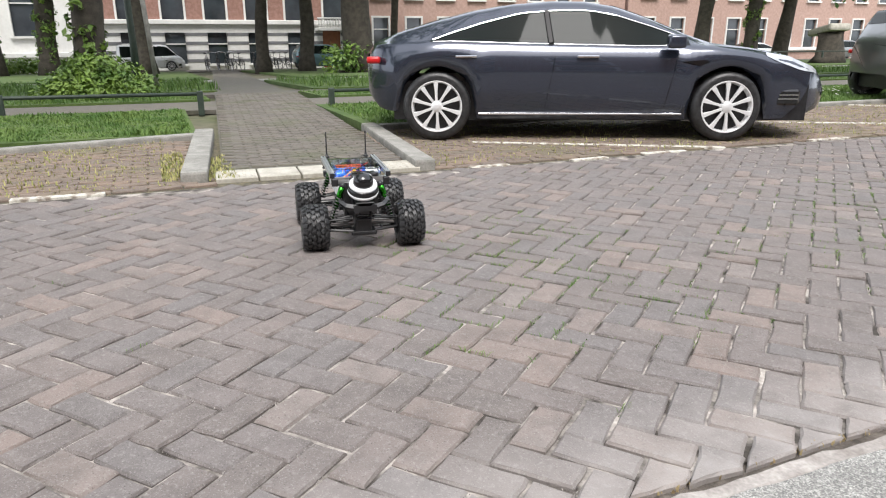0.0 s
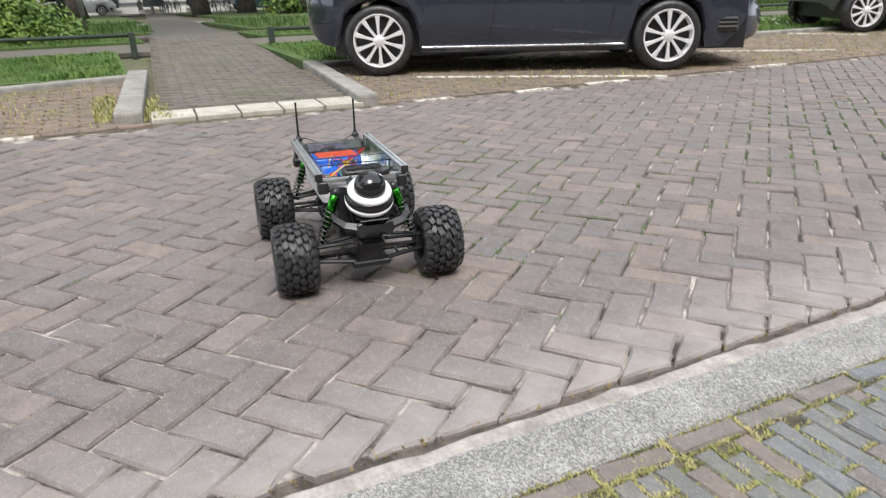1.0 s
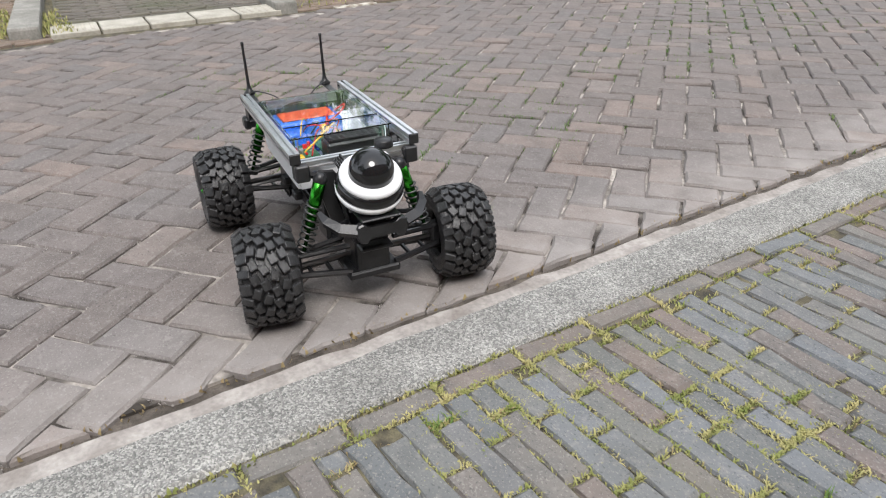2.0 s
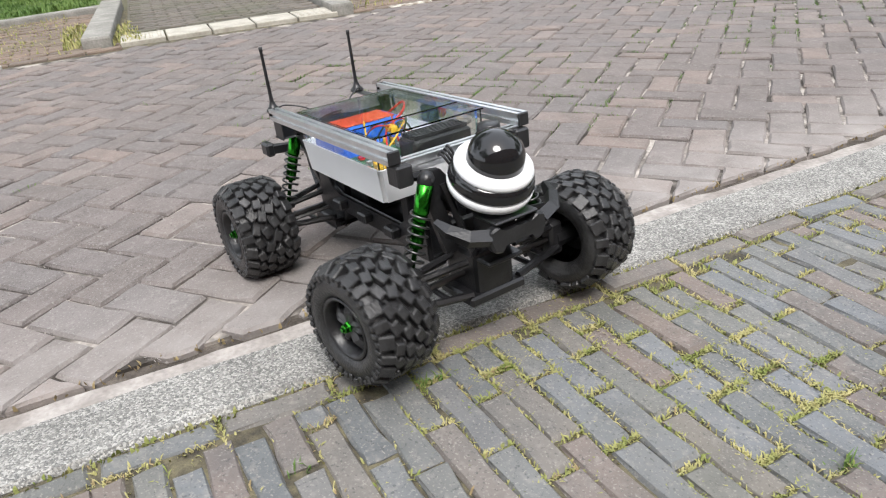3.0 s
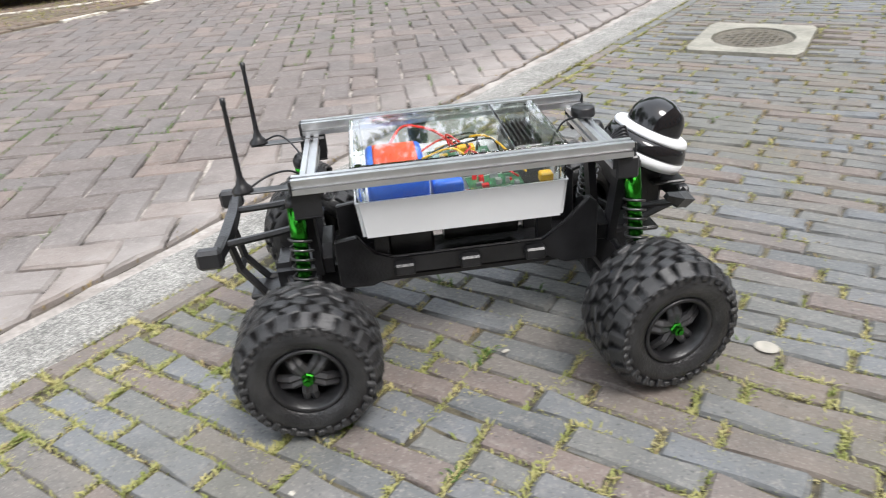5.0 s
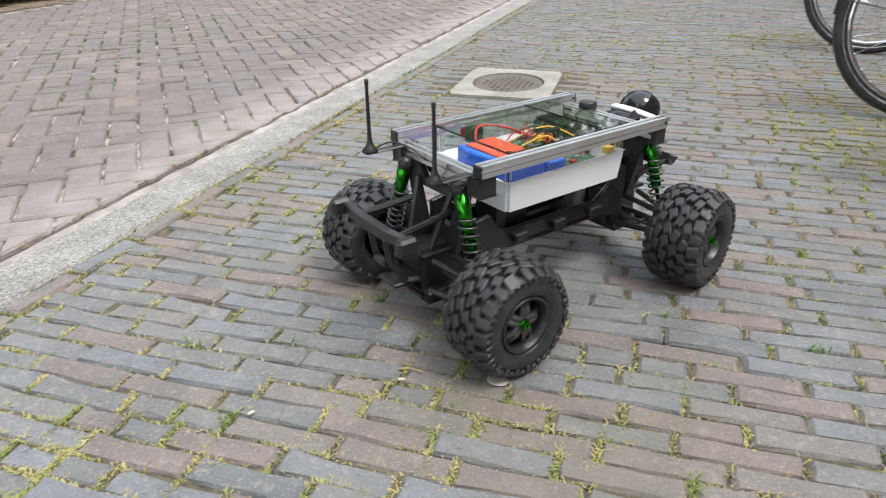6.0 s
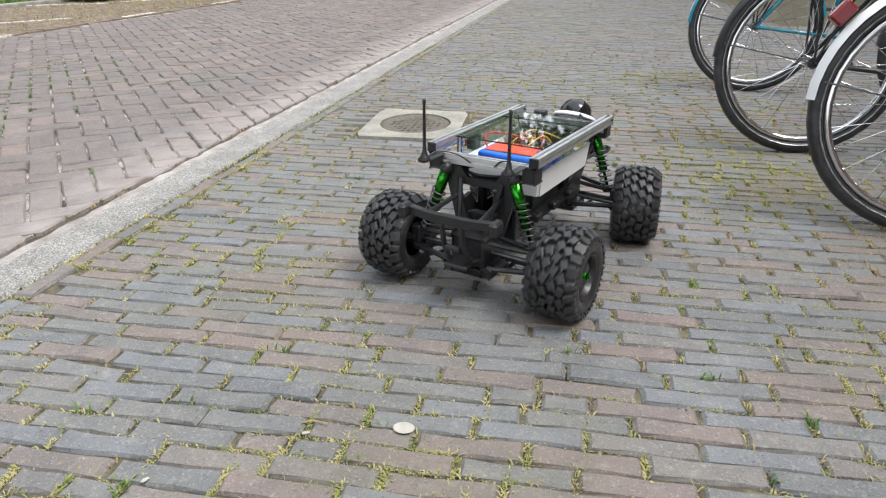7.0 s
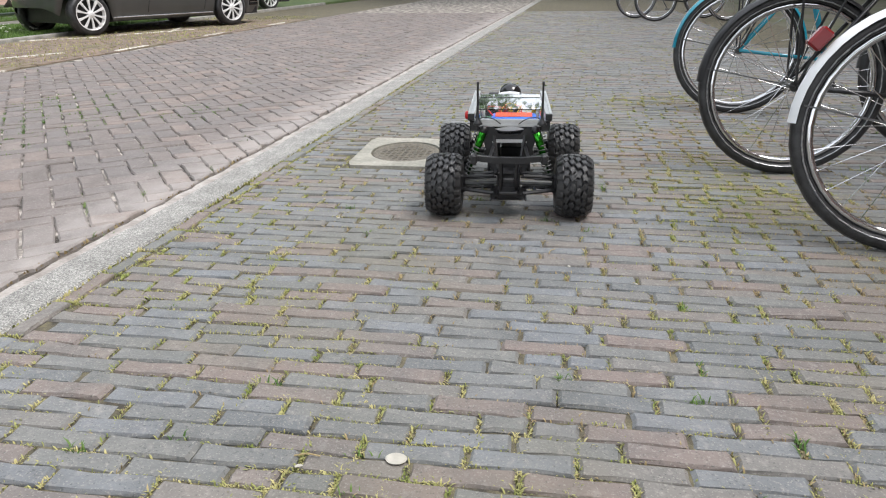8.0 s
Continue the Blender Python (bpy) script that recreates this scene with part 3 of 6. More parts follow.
for f in (1, -1):
    # gearbox, tower and bumper of each axle
    bm = boxm(f * 0.195, -0.036, 0.070, f * 0.285, 0.036, 0.150, 0.010, seg=2)
    box(bm, f * 0.20, -0.055, 0.062, f * 0.29, 0.055, 0.080, 0.004)
    part("gearbox", bm, M_PLAST, robot, "black gearbox housing")
    bm = prism(bmesh.new(), [(-0.055, 0.14), (-0.088, 0.262), (-0.078, 0.287), (-0.05, 0.283), (-0.034, 0.262), (0.034, 0.262), (0.05, 0.283), (0.078, 0.287), (0.088, 0.262), (0.055, 0.14), (0.034, 0.14), (0.030, 0.160), (0.056, 0.238), (0.046, 0.246), (-0.046, 0.246), (-0.056, 0.238), (-0.030, 0.160), (-0.034, 0.14)], f * 0.222, f * 0.234, 0.0, "x")
    prism(bm, [(-0.05, 0.14), (-0.056, 0.170), (-0.03, 0.182), (0.03, 0.182), (0.056, 0.170), (0.05, 0.14)], f * 0.205, f * 0.2215, 0.0015, "x")
    for s in (-1, 1):
        tube(bm, [(f * 0.236, s * 0.05, 0.26), (f * 0.275, s * 0.03, 0.14)], 0.006, 6)
        box(bm, f * 0.205, s * 0.112 - 0.014, 0.272, f * 0.238, s * 0.112 + 0.014, 0.3055, 0.003)
        tube(bm, [(f * 0.222, s * 0.07, 0.275), (f * 0.222, s * 0.112, 0.285)], 0.008, 6)
    part("shock_tower", bm, M_PLAST, robot, "black shock tower")
    for s in (-1, 1):
        top, low = Vector((f * 0.243, s * 0.082, 0.277)), Vector((f * 0.243, s * 0.138, 0.112))
        ax = low - top
        q = ax.to_track_quat("-Z", "Y").to_matrix().to_4x4()
        m = Matrix.Translation(top) @ q
        sh = part("shock_absorber", lathe(bmesh.new(), [(0, 0), (0.0125, -0.002), (0.0125, -0.05), (0.0105, -0.054), (0.0105, -0.105), (0.004, -0.107), (0.004, -0.165), (0, -0.165)], 20), M_GREEN, robot, "green anodised shock absorber", True, m)
        part("cap", lathe(bmesh.new(), [(0, 0.014), (0.008, 0.012), (0.0135, 0.003), (0.0135, -0.006), (0.011, -0.008)], 16), M_PLAST, sh, "black shock cap", True)
        coil = [(0.0155 * math.cos(k * 0.5), 0.0155 * math.sin(k * 0.5), -0.050 - 0.104 * k / 96) for k in range(97)]
        part("spring", tube(bmesh.new(), coil, 0.0021, 5), M_STEEL, sh, "dark steel coil spring", True)
        part("spring_cup", lathe(bmesh.new(), [(0.004, -0.152), (0.016, -0.154), (0.014, -0.162), (0.004, -0.165)], 14), M_PLAST, sh)
        bm = bmesh.new()
        kx, ky = f * WB, s * (TR - 0.052)
        for dx in (-0.038, 0.036):
            tube(bm, [(f * 0.245 + dx, s * 0.046, 0.082), (kx + dx * 0.35, ky, 0.088)], 0.0065, 6)
        for u in (0.35, 0.7):
            x1, y1 = f * 0.245, s * 0.046 + (ky - s * 0.046) * u
            tube(bm, [(x1 - 0.038 * (1 - 0.65 * u), y1, 0.084), (x1 + 0.036 * (1 - 0.65 * u), y1, 0.084)], 0.005, 6)
        part("lower_arm", bm, M_PLAST, robot, "black lower suspension arm")
        bm = tube(bmesh.new(), [(f * 0.232, s * 0.046, 0.138), (kx - 0.006 * f, ky, 0.126)], 0.0055, 6)
        tube(bm, [(f * 0.275, s * 0.046, 0.138), (kx + 0.006 * f, ky, 0.126)], 0.0055, 6)
        part("upper_arm", bm, M_PLAST, robot, "black upper suspension arm")
        bm = tube(bmesh.new(), [(kx, s * 0.036, 0.105), (kx, s * (TR - 0.02), 0.101)], 0.0055, 8)
        part("drive_shaft", bm, M_STEEL, robot, "dark steel drive shaft")
        bm = boxm(kx - 0.014, ky - 0.014, 0.072, kx + 0.014, ky + 0.014, 0.134, 0.005)
        tube(bm, [(kx, ky, 0.1), (kx, s * (TR - 0.005), 0.1)], 0.019, 10)
        part("hub_carrier", bm, M_PLAST, robot)
        bm = tube(bmesh.new(), [(kx - 0.045 * f, s * 0.04, 0.112), (kx - 0.035 * f, ky + s * 0.01, 0.105)], 0.0035, 6)
        part("tie_rod", bm, M_STEEL, robot)
# bumpers
bm = prism(bmesh.new(), [(-0.046, 0.176), (-0.054, 0.196), (-0.050, 0.212), (-0.036, 0.216), (-0.026, 0.204), (0.026, 0.204), (0.036, 0.216), (0.050, 0.212), (0.054, 0.196), (0.046, 0.176), (0.030, 0.172), (0.026, 0.188), (-0.026, 0.188), (-0.030, 0.172)], 0.334, 0.352, 0.003, "x")
part("front_bumper", bm, M_PLAST, robot, "angular black plastic front bumper")
for s in (-1, 1):
    part("bumper_wing", tube(bmesh.new(), [(0.342, s * 0.048, 0.200), (0.334, s * 0.078, 0.206), (0.312, s * 0.098, 0.218), (0.290, s * 0.104, 0.228)], [0.0135, 0.013, 0.011, 0.006], 4), M_PLAST, robot, "swept black bumper wing")
    part("bumper_strut", tube(bmesh.new(), [(0.338, s * 0.040, 0.190), (0.29, s * 0.032, 0.165), (0.262, s * 0.03, 0.13)], 0.006, 6), M_PLAST, robot)
    part("bumper_strut", tube(bmesh.new(), [(0.326, s * 0.085, 0.208), (0.270, s * 0.045, 0.190)], 0.005, 6), M_PLAST, robot)
part("bumper_shelf", boxm(0.296, -0.040, 0.2165, 0.350, 0.040, 0.2215, 0.002), M_PLAST, robot, "black shelf below the dome")
part("skid_plate", boxm(0.27, -0.034, 0.135, 0.315, 0.034, 0.143, 0.003), M_PLAST, robot)
for s in (-1, 1):
    part("bumper_block", boxm(-0.388, s * 0.106 - 0.010, 0.202, -0.351, s * 0.106 + 0.010, 0.232, 0.005), M_PLAST, robot)
    part("bumper_strut", tube(bmesh.new(), [(-0.352, s * 0.060, 0.214), (-0.30, s * 0.055, 0.218), (-0.238, s * 0.05, 0.225)], 0.0055, 6), M_PLAST, robot)
    part("bumper_strut", tube(bmesh.new(), [(-0.358, s * 0.024, 0.200), (-0.350, s * 0.022, 0.150), (-0.320, s * 0.026, 0.106), (-0.285, s * 0.03, 0.100)], 0.0065, 5), M_PLAST, robot)
bm = prism(bmesh.new(), [(-0.036, 0.200), (-0.102, 0.207), (-0.112, 0.222), (-0.098, 0.227), (-0.040, 0.219), (0.040, 0.219), (0.098, 0.227), (0.112, 0.222), (0.102, 0.207), (0.036, 0.200)], -0.368, -0.352, 0.003, "x")
box(bm, -0.345, -0.028, 0.094, -0.28, 0.028, 0.104, 0.003)
box(bm, -0.360, -0.018, 0.140, -0.348, 0.018, 0.152, 0.003)
part("rear_bumper", bm, M_PLAST, robot, "black plastic rear bumper bar")

# camera dome, leaning forward
DM = pose(0.292, 0.0, 0.266, 0, 25, 0) @ pose(0, 0, 0.016) @ Matrix.Diagonal((1.2, 1.2, 0.88, 1))
dome = part("camera_dome", lathe(bmesh.new(), [(0.036, 0.018), (0.036, 0.032), (0.0345, 0.044), (0.030, 0.056), (0.022, 0.066), (0.012, 0.0725), (0.005, 0.0745), (0, 0.075)], 40), M_GLOSSBLK, robot, "glossy black camera dome", True, DM)
part("white_base", lathe(bmesh.new(), [(0, -0.037), (0.049, -0.037), (0.053, -0.035), (0.055, -0.028), (0.0552, -0.0170), (0.050, -0.0160)], 44), M_WHITE, dome, "white base ring", True)
part("black_band", lathe(bmesh.new(), [(0.050, -0.0167), (0.0550, -0.0160), (0.0550, -0.011), (0.0535, -0.002), (0.0505, 0.0075), (0.046, 0.0085)], 44), M_GLOSSBLK, dome, "glossy black band", True)
part("white_collar", lathe(bmesh.new(), [(0.045, 0.0085), (0.0498, 0.0085), (0.0503, 0.012), (0.049, 0.017), (0.0465, 0.0205), (0.042, 0.0225), (0.0355, 0.0215)], 44), M_WHITE, dome, "white collar ring", True)
bm = bmesh.new()
pr = [(0.0364, 0.022), (0.0364, 0.032), (0.0349, 0.044), (0.0304, 0.0565), (0.0224, 0.0665)]
L = []
for r, h in pr:
    L.append([bm.verts.new((r * math.cos(a), r * math.sin(a), h)) for a in (radians(98), radians(106), radians(114))])
for A, B in zip(L, L[1:]):
    for k in range(2):
        bm.faces.new((A[k], A[k + 1], B[k + 1], B[k]))
part("dome_stripe", bm, M_WHITE, dome, "white stripe on the dome", True)
bm = boxm(0.266, -0.024, 0.160, 0.318, 0.024, 0.246, 0.005)
box(bm, 0.236, -0.028, 0.215, 0.262, 0.028, 0.27, 0.004)
part("dome_mount", bm, M_PLAST, robot, "black dome mount")
for k in range(4):
    y = -0.034 - 0.004 * k
    wire(robot, "cable", ((0.228, y, 0.302), (0.246, y - 0.004, 0.318 - 0.004 * k), (0.256, y + 0.006, 0.28), (0.25, -0.03, 0.24)), 0.0022, M_PLAST)
part("antenna_puck", lathe(bmesh.new(), [(0, 0), (0.019, 0), (0.0195, 0.003), (0.0185, 0.013), (0.016, 0.0155), (0, 0.016)], 24), M_PLAST, robot, "black satellite antenna puck", True, pose(0.214, 0.062, 0.3085))
wire(robot, "cable", ((0.205, 0.05, 0.311), (0.18, 0.06, 0.30), (0.16, 0.05, 0.27), (0.14, 0.04, 0.25)), 0.0018, M_PLAST)
stop = part("stop_button", lathe(bmesh.new(), [(0, 0.026), (0.010, 0.025), (0.0145, 0.021), (0.0145, 0.014), (0.008, 0.012), (0.008, 0.004)], 20, pose(0, 0, 0, -90)), M_RED, robot, "red mushroom stop button", True, pose(-0.05, 0.128, 0.288))
part("button_box", boxm(-0.016, -0.019, -0.016, 0.016, 0.005, 0.016, 0.003), M_PLAST, stop, "black switch box")
# rod antennas on a bracket at the back
for s in (-1, 1):
    part("antenna_bracket", boxm(-0.318, s * 0.098 - 0.009, 0.3055, -0.234, s * 0.098 + 0.009, 0.3085, 0.001), M_STEEL, robot, "flat dark steel antenna bracket")
    part("rod_antenna", lathe(bmesh.new(), [(0, 0), (0.0145, 0), (0.0145, 0.003), (0.008, 0.010), (0.0045, 0.020), (0.0038, 0.03), (0.0030, 0.118), (0.0038, 0.120), (0.0038, 0.128), (0, 0.129)], 14), M_PLAST, robot, "black magnetic rod antenna", True, pose(-0.306, s * 0.098, 0.3087))
    wire(robot, "cable", ((-0.296, s * 0.098, 0.312), (-0.27, s * 0.085, 0.322), (-0.245, s * 0.05, 0.312), (-0.225, s * 0.02, 0.285)), 0.0016, M_PLAST)
for k in range(5):
    ring = [(-0.200 + 0.004 * math.cos(a * 3) - 0.004 * k, 0.055 * math.cos(a), 0.268 + 0.014 * math.sin(a) + 0.003 * k) for a in [i * math.pi / 12 for i in range(24)]]
    part("cable_coil", tube(bmesh.new(), ring, 0.0028, 5, close=True), M_PLAST, robot, "coiled black cable", True)


# ---- cars ----
def lerp_table(tab, x):
    xs, ys = zip(*tab)
    return float(np.interp(x, xs, ys))


def car(name, label, paint, m, k=1.0, kind="saloon", group=""):
    """A car heading +x, its origin on the ground under its middle; k scales a 4.97 m saloon."""
    c = thing(name, label, "car", m, group)
    LF, LR, AX, AR, R = 2.50, -2.36 if kind != "hatch" else -2.02, 1.48, -1.48, 0.35
    if kind == "van":
        roof = [(LR, 1.25), (-2.28, 1.85), (-2.1, 1.95), (0.9, 1.95), (1.25, 1.88), (1.95, 1.18), (2.3, 0.95), (LF, 0.72)]
        belt = [(LR, 1.0), (1.9, 1.12), (2.3, 0.92), (LF, 0.7)]
        glass_x = (-2.1, 1.95)
    elif kind == "hatch":
        roof = [(LR, 0.95), (-1.95, 1.10), (-1.65, 1.50), (-1.1, 1.56), (0.1, 1.54), (0.55, 1.42), (1.30, 1.02), (2.1, 0.86), (LF, 0.66)]
        belt = [(LR, 0.92), (-1.8, 0.98), (1.30, 0.96), (2.1, 0.84), (LF, 0.64)]
        glass_x = (-1.7, 1.28)
    else:
        LF, LR = 2.60, -2.24
        roof = [(LR, 0.88), (-2.16, 0.99), (-1.9, 1.09), (-1.5, 1.205), (-1.1, 1.305), (-0.7, 1.37), (-0.3, 1.40), (0.05, 1.395), (0.35, 1.345), (0.7, 1.225), (1.1, 1.06), (1.32, 0.985), (1.7, 0.94), (2.1, 0.87), (2.42, 0.75), (LF, 0.58)]
        belt = [(LR, 0.86), (-2.1, 0.96), (-1.4, 1.0), (-0.6, 0.975), (0.6, 0.95), (1.30, 0.955), (1.7, 0.915), (2.1, 0.845), (2.42, 0.73), (LF, 0.56)]
        glass_x = (-1.52, 1.05)
    # how much of the flank over the belt is glass
    DLO = [(-1.52, 0.10), (-1.3, 0.42), (-1.0, 0.66), (-0.6, 0.82), (0.1, 0.86), (1.05, 0.80)] if kind == "saloon" else [(-3, 0.9), (3, 0.9)]
    halfw = [(LR, 0.55), (LR + 0.08, 0.74), (LR + 0.26, 0.88), (LR + 0.66, 0.965), (0, 0.955), (1.4, 0.965), (2.0, 0.92), (2.35, 0.82), (LF - 0.05, 0.66), (LF, 0.58)]
    roofw = [(LR, 0.5), (LR + 0.36, 0.70), (-1.0, 0.60), (0.2, 0.60), (0.9, 0.68), (1.45, 0.80), (2.0, 0.80), (LF, 0.5)]
    under = [(LR, 0.46), (LR + 0.16, 0.30), (-1.0, 0.22), (1.0, 0.22), (2.2, 0.22), (LF, 0.32)]
    xs = sorted(set([round(LR + (LF - LR) * i / 70, 4) for i in range(71)]))
    bm, gl = bmesh.new(), bmesh.new()

    def section(x):
        w, zr, zb, wr = lerp_table(halfw, x), lerp_table(roof, x), lerp_table(belt, x), lerp_table(roofw, x)
        zu = lerp_table(under, x)
        for a in (AX, AR):
            d = abs(x - a)
            if d < 0.40:
                zu = max(zu, R + math.sqrt(0.16 - d * d) * 0.98)
        zm = min(0.68, zb - 0.06)
        zs = min(max(zu + 0.04, 0.36), zm - 0.02)
        zs = max(zs, zu + 0.01)
        zm = max(zm, zs + 0.01)
        wr = min(wr, w * 0.94)
        flare = 0.02 if min(abs(x - AX), abs(x - AR)) < 0.5 else 0.0
        return [(w * 0.90 + flare, zu), (w * 0.945 + flare, zs), (w + flare, zm), (w * 0.975, zb - 0.05), (w * 0.92, zb), (wr + 0.03, zr - 0.045), (wr - 0.04, zr - 0.008), (wr * 0.5, zr), (0.0, zr + 0.006)]

    def dlo_top(x):
        """The glass's upper edge, on the flank between belt and roof edge."""
        sec, q = section(x), lerp_table(DLO, x)
        return tuple(sec[4][i] + (sec[5][i] - sec[4][i]) * q for i in (0, 1))

    for s in (1, -1):
        rows = []
        for x in xs:
            sec = section(x)
            rows.append([(x, s * y, z) for y, z in sec[:5] + [dlo_top(x)] + sec[5:]])
        vr = [[bm.verts.new(p) for p in r] for r in rows]
        for i in range(len(xs) - 1):
            xm = (xs[i] + xs[i + 1]) / 2
            for j in range(9):
                if j == 4 and glass_x[0] < xm < glass_x[1] and rows[i][5][2] - rows[i][4][2] > 0.008:
                    gl.faces.new([gl.verts.new(p) for p in (rows[i][4], rows[i + 1][4], rows[i + 1][5], rows[i][5])])
                    continue
                bm.faces.new((vr[i][j], vr[i + 1][j], vr[i + 1][j + 1], vr[i][j + 1]))
        for r in (vr[0], vr[-1]):
            cen = bm.verts.new((r[0].co.x, 0, r[0].co.z))
            bm.faces.new(r + [cen])
    bmesh.ops.remove_doubles(bm, verts=bm.verts, dist=0.0005)
    bmesh.ops.remove_doubles(gl, verts=gl.verts, dist=0.0005)
    S = Matrix.Scale(k, 4)
    for q in (bm, gl):
        bmesh.ops.transform(q, matrix=S, verts=q.verts)
    part("body", bm, paint, c, smooth=True)
    part("side_window", gl, M_CARGLASS, c, "dark reflecting side glass", True)

    def sc(q):
        bmesh.ops.transform(q, matrix=S, verts=q.verts)
        return q

    # windscreen and rear window lie 6 mm over the body
    for a, b, nm in ((glass_x[1] - (0.72 if kind != "van" else 0.66), glass_x[1] + 0.02, "windscreen"), (glass_x[0] + (-0.35 if kind == "saloon" else -0.12), glass_x[0] + (0.75 if kind == "saloon" else 0.22), "rear_window")):
        q = bmesh.new()
        rr = []
        for i in range(9):
            x = a + (b - a) * i / 8
            sec = section(max(min(x, LF), LR))
            rr.append([q.verts.new((x, y, z + 0.008)) for y, z in [(sec[6][0] * 0.97, sec[6][1]), (sec[7][0], sec[7][1]), (0, sec[8][1]), (-sec[7][0], sec[7][1]), (-sec[6][0] * 0.97, sec[6][1])]])
        for A, B in zip(rr, rr[1:]):
            for j in range(4):
                q.faces.new((A[j], A[j + 1], B[j + 1], B[j]))
        part(nm, sc(q), M_CARGLASS, c, smooth=True)
    # dark wells and underside
    q = boxm(LR + 0.3, -0.80, 0.20, LF - 0.25, 0.80, 0.60)
    part("underbody", sc(q), M_PLAST, c)
    for s in (1, -1):
        for x in (AX, AR):
            w = new("wheel")
            w.parent = c
            w.matrix_basis = pose(x * k, s * 0.865 * k, R * k, 0, 0, 0 if s < 0 else 180)
            Y = pose(0, 0, 0, 90)
            part("tyre", sc(lathe(bmesh.new(), [(0.255, -0.10), (0.30, -0.108), (0.335, -0.095), (R, -0.06), (R, 0.06), (0.335, 0.095), (0.30, 0.108), (0.255, 0.10)], 40, Y)), M_RUBBER, w, "black road tyre", True)
            q = lathe(bmesh.new(), [(0.262, 0.106), (0.252, 0.110), (0.244, 0.100), (0.238, 0.03), (0.0, 0.03)], 40, Y)
            rim = part("rim", sc(q), M_RIM, w, "silver alloy rim", True)
            # black disc over the bright rim back, its colour stands for shade between spokes
            part("shade_backing", sc(lathe(bmesh.new(), [(0.0, 0.040), (0.234, 0.040), (0.234, 0.034)], 28, Y)), M_PLAST, rim, "black backing for the shaded gaps between the spokes")
            for a in range(10):
                q = bmesh.new()
                prism(q, [(-0.016, 0.05), (-0.021, 0.15), (-0.034, 0.246), (0.016, 0.246), (0.007, 0.15), (0.010, 0.05)], -0.108, -0.082, 0.004)
                part("spoke", sc(q), M_RIM, rim, m=pose(0, 0, 0, 0, a * 36, 0))
            part("hub_cap", sc(lathe(bmesh.new(), [(0, 0.116), (0.05, 0.112), (0.062, 0.10), (0.062, 0.06)], 20, Y)), M_RIM, rim, smooth=True)
        y = s * 0.985
        # seams, handles, sill trim, lamps
        for x0 in ((-0.36, 0.86) if kind != "van" else (-0.1, 0.95)):
            q = bmesh.new()
            pts = [(x0 + 0.02 * j, s * (np.interp(z, [zz for _, zz in section(x0)[:5]], [yy for yy, _ in section(x0)[:5]]) + 0.001), z) for j, z in enumerate(np.linspace(0.34, lerp_table(belt, x0) - 0.01, 6))]
            part("door_seam", sc(tube(q, pts, 0.005, 5)), M_GLOSSBLK, c)
        for x0 in (-1.18, 0.05):
            q = boxm(x0 - 0.11, s * 0.962 - 0.012, 0.835, x0 + 0.11, s * 0.962 + 0.012, 0.858, 0.006)
            part("door_handle", sc(q), M_CHROME, c, "chrome door handle")
        part("sill_trim", sc(boxm(-1.05, s * 0.895 - 0.012, 0.262, 1.05, s * 0.895 + 0.012, 0.282, 0.004)), M_CHROME, c, "bright sill strip")
        q = bmesh.new()
        pts = [(x, s * (section(x)[4][0] + 0.004), section(x)[4][1]) for x in np.linspace(glass_x[0], glass_x[1] - 0.1, 14)]
        pts2 = [(x, s * (dlo_top(x)[0] + 0.004), dlo_top(x)[1] + 0.003) for x in np.linspace(glass_x[0], glass_x[1] - 0.1, 22)]
        part("window_trim", sc(tube(tube(q, pts, 0.005, 5), pts2, 0.006, 5)), M_CHROME, c, "chrome window surround")
        part("door_pillar", sc(tube(bmesh.new(), [(-0.32, s * (section(-0.32)[4][0] + 0.003), section(-0.32)[4][1]), (-0.36, s * (dlo_top(-0.36)[0] + 0.003), dlo_top(-0.36)[1])], 0.035, 5)), M_GLOSSBLK, c)
        q = bmesh.new()
        box(q, 0.80, s * 0.98 + (0 if s > 0 else -0.14), 0.93, 0.98, s * 0.98 + (0.14 if s > 0 else 0), 1.06, 0.04, seg=3)
        part("wing_mirror", sc(q), paint, c, smooth=True)
        q = bmesh.new()
        r1 = []
        for x in np.linspace(1.84, 2.44, 8):
            sec = section(x)
            zb = sec[3][1] + 0.03
            hh = 0.012 + 0.062 * math.sin((x - 1.82) / 0.64 * math.pi)
            yy = lambda z: s * (np.interp(z, [p[1] for p in sec[:5]], [p[0] for p in sec[:5]]) + 0.008)
            r1.append([q.verts.new((x, yy(zb - hh), zb - hh)), q.verts.new((x, yy(zb), zb)), q.verts.new((x, yy(zb + 0.02), zb + 0.02))])
        for A, B in zip(r1, r1[1:]):
            for j in range(2):
                q.faces.new((A[j], A[j + 1], B[j + 1], B[j]))
        part("headlight", sc(q), M_LAMP, c, "clear headlight", True)
        w0 = lerp_table(halfw, LR + 0.12)
        q = boxm(LR + 0.03, s * w0 - 0.10, 0.775, LR + 0.17, s * w0 - 0.005, 0.845, 0.025, seg=2)
        part("tail_light", sc(q), M_RED, c, "red tail light", True)
        q = boxm(1.98, s * 0.86 - 0.02, 0.36, 2.24, s * 0.80 + 0.03 * s, 0.52, 0.02)
        part("air_intake", sc(q), M_GLOSSBLK, c, "black front air intake")
        for z in (0.42, 0.46):
            part("intake_bar", sc(boxm(2.02, s * 0.872 - 0.012, z, 2.22, s * 0.872 + 0.004, z + 0.012)), M_CHROME, c)
        q = prism(bmesh.new(), [(0.0, 0.0), (0.22, 0.015), (0.26, 0.0), (0.17, -0.045)], -0.006, 0.006)
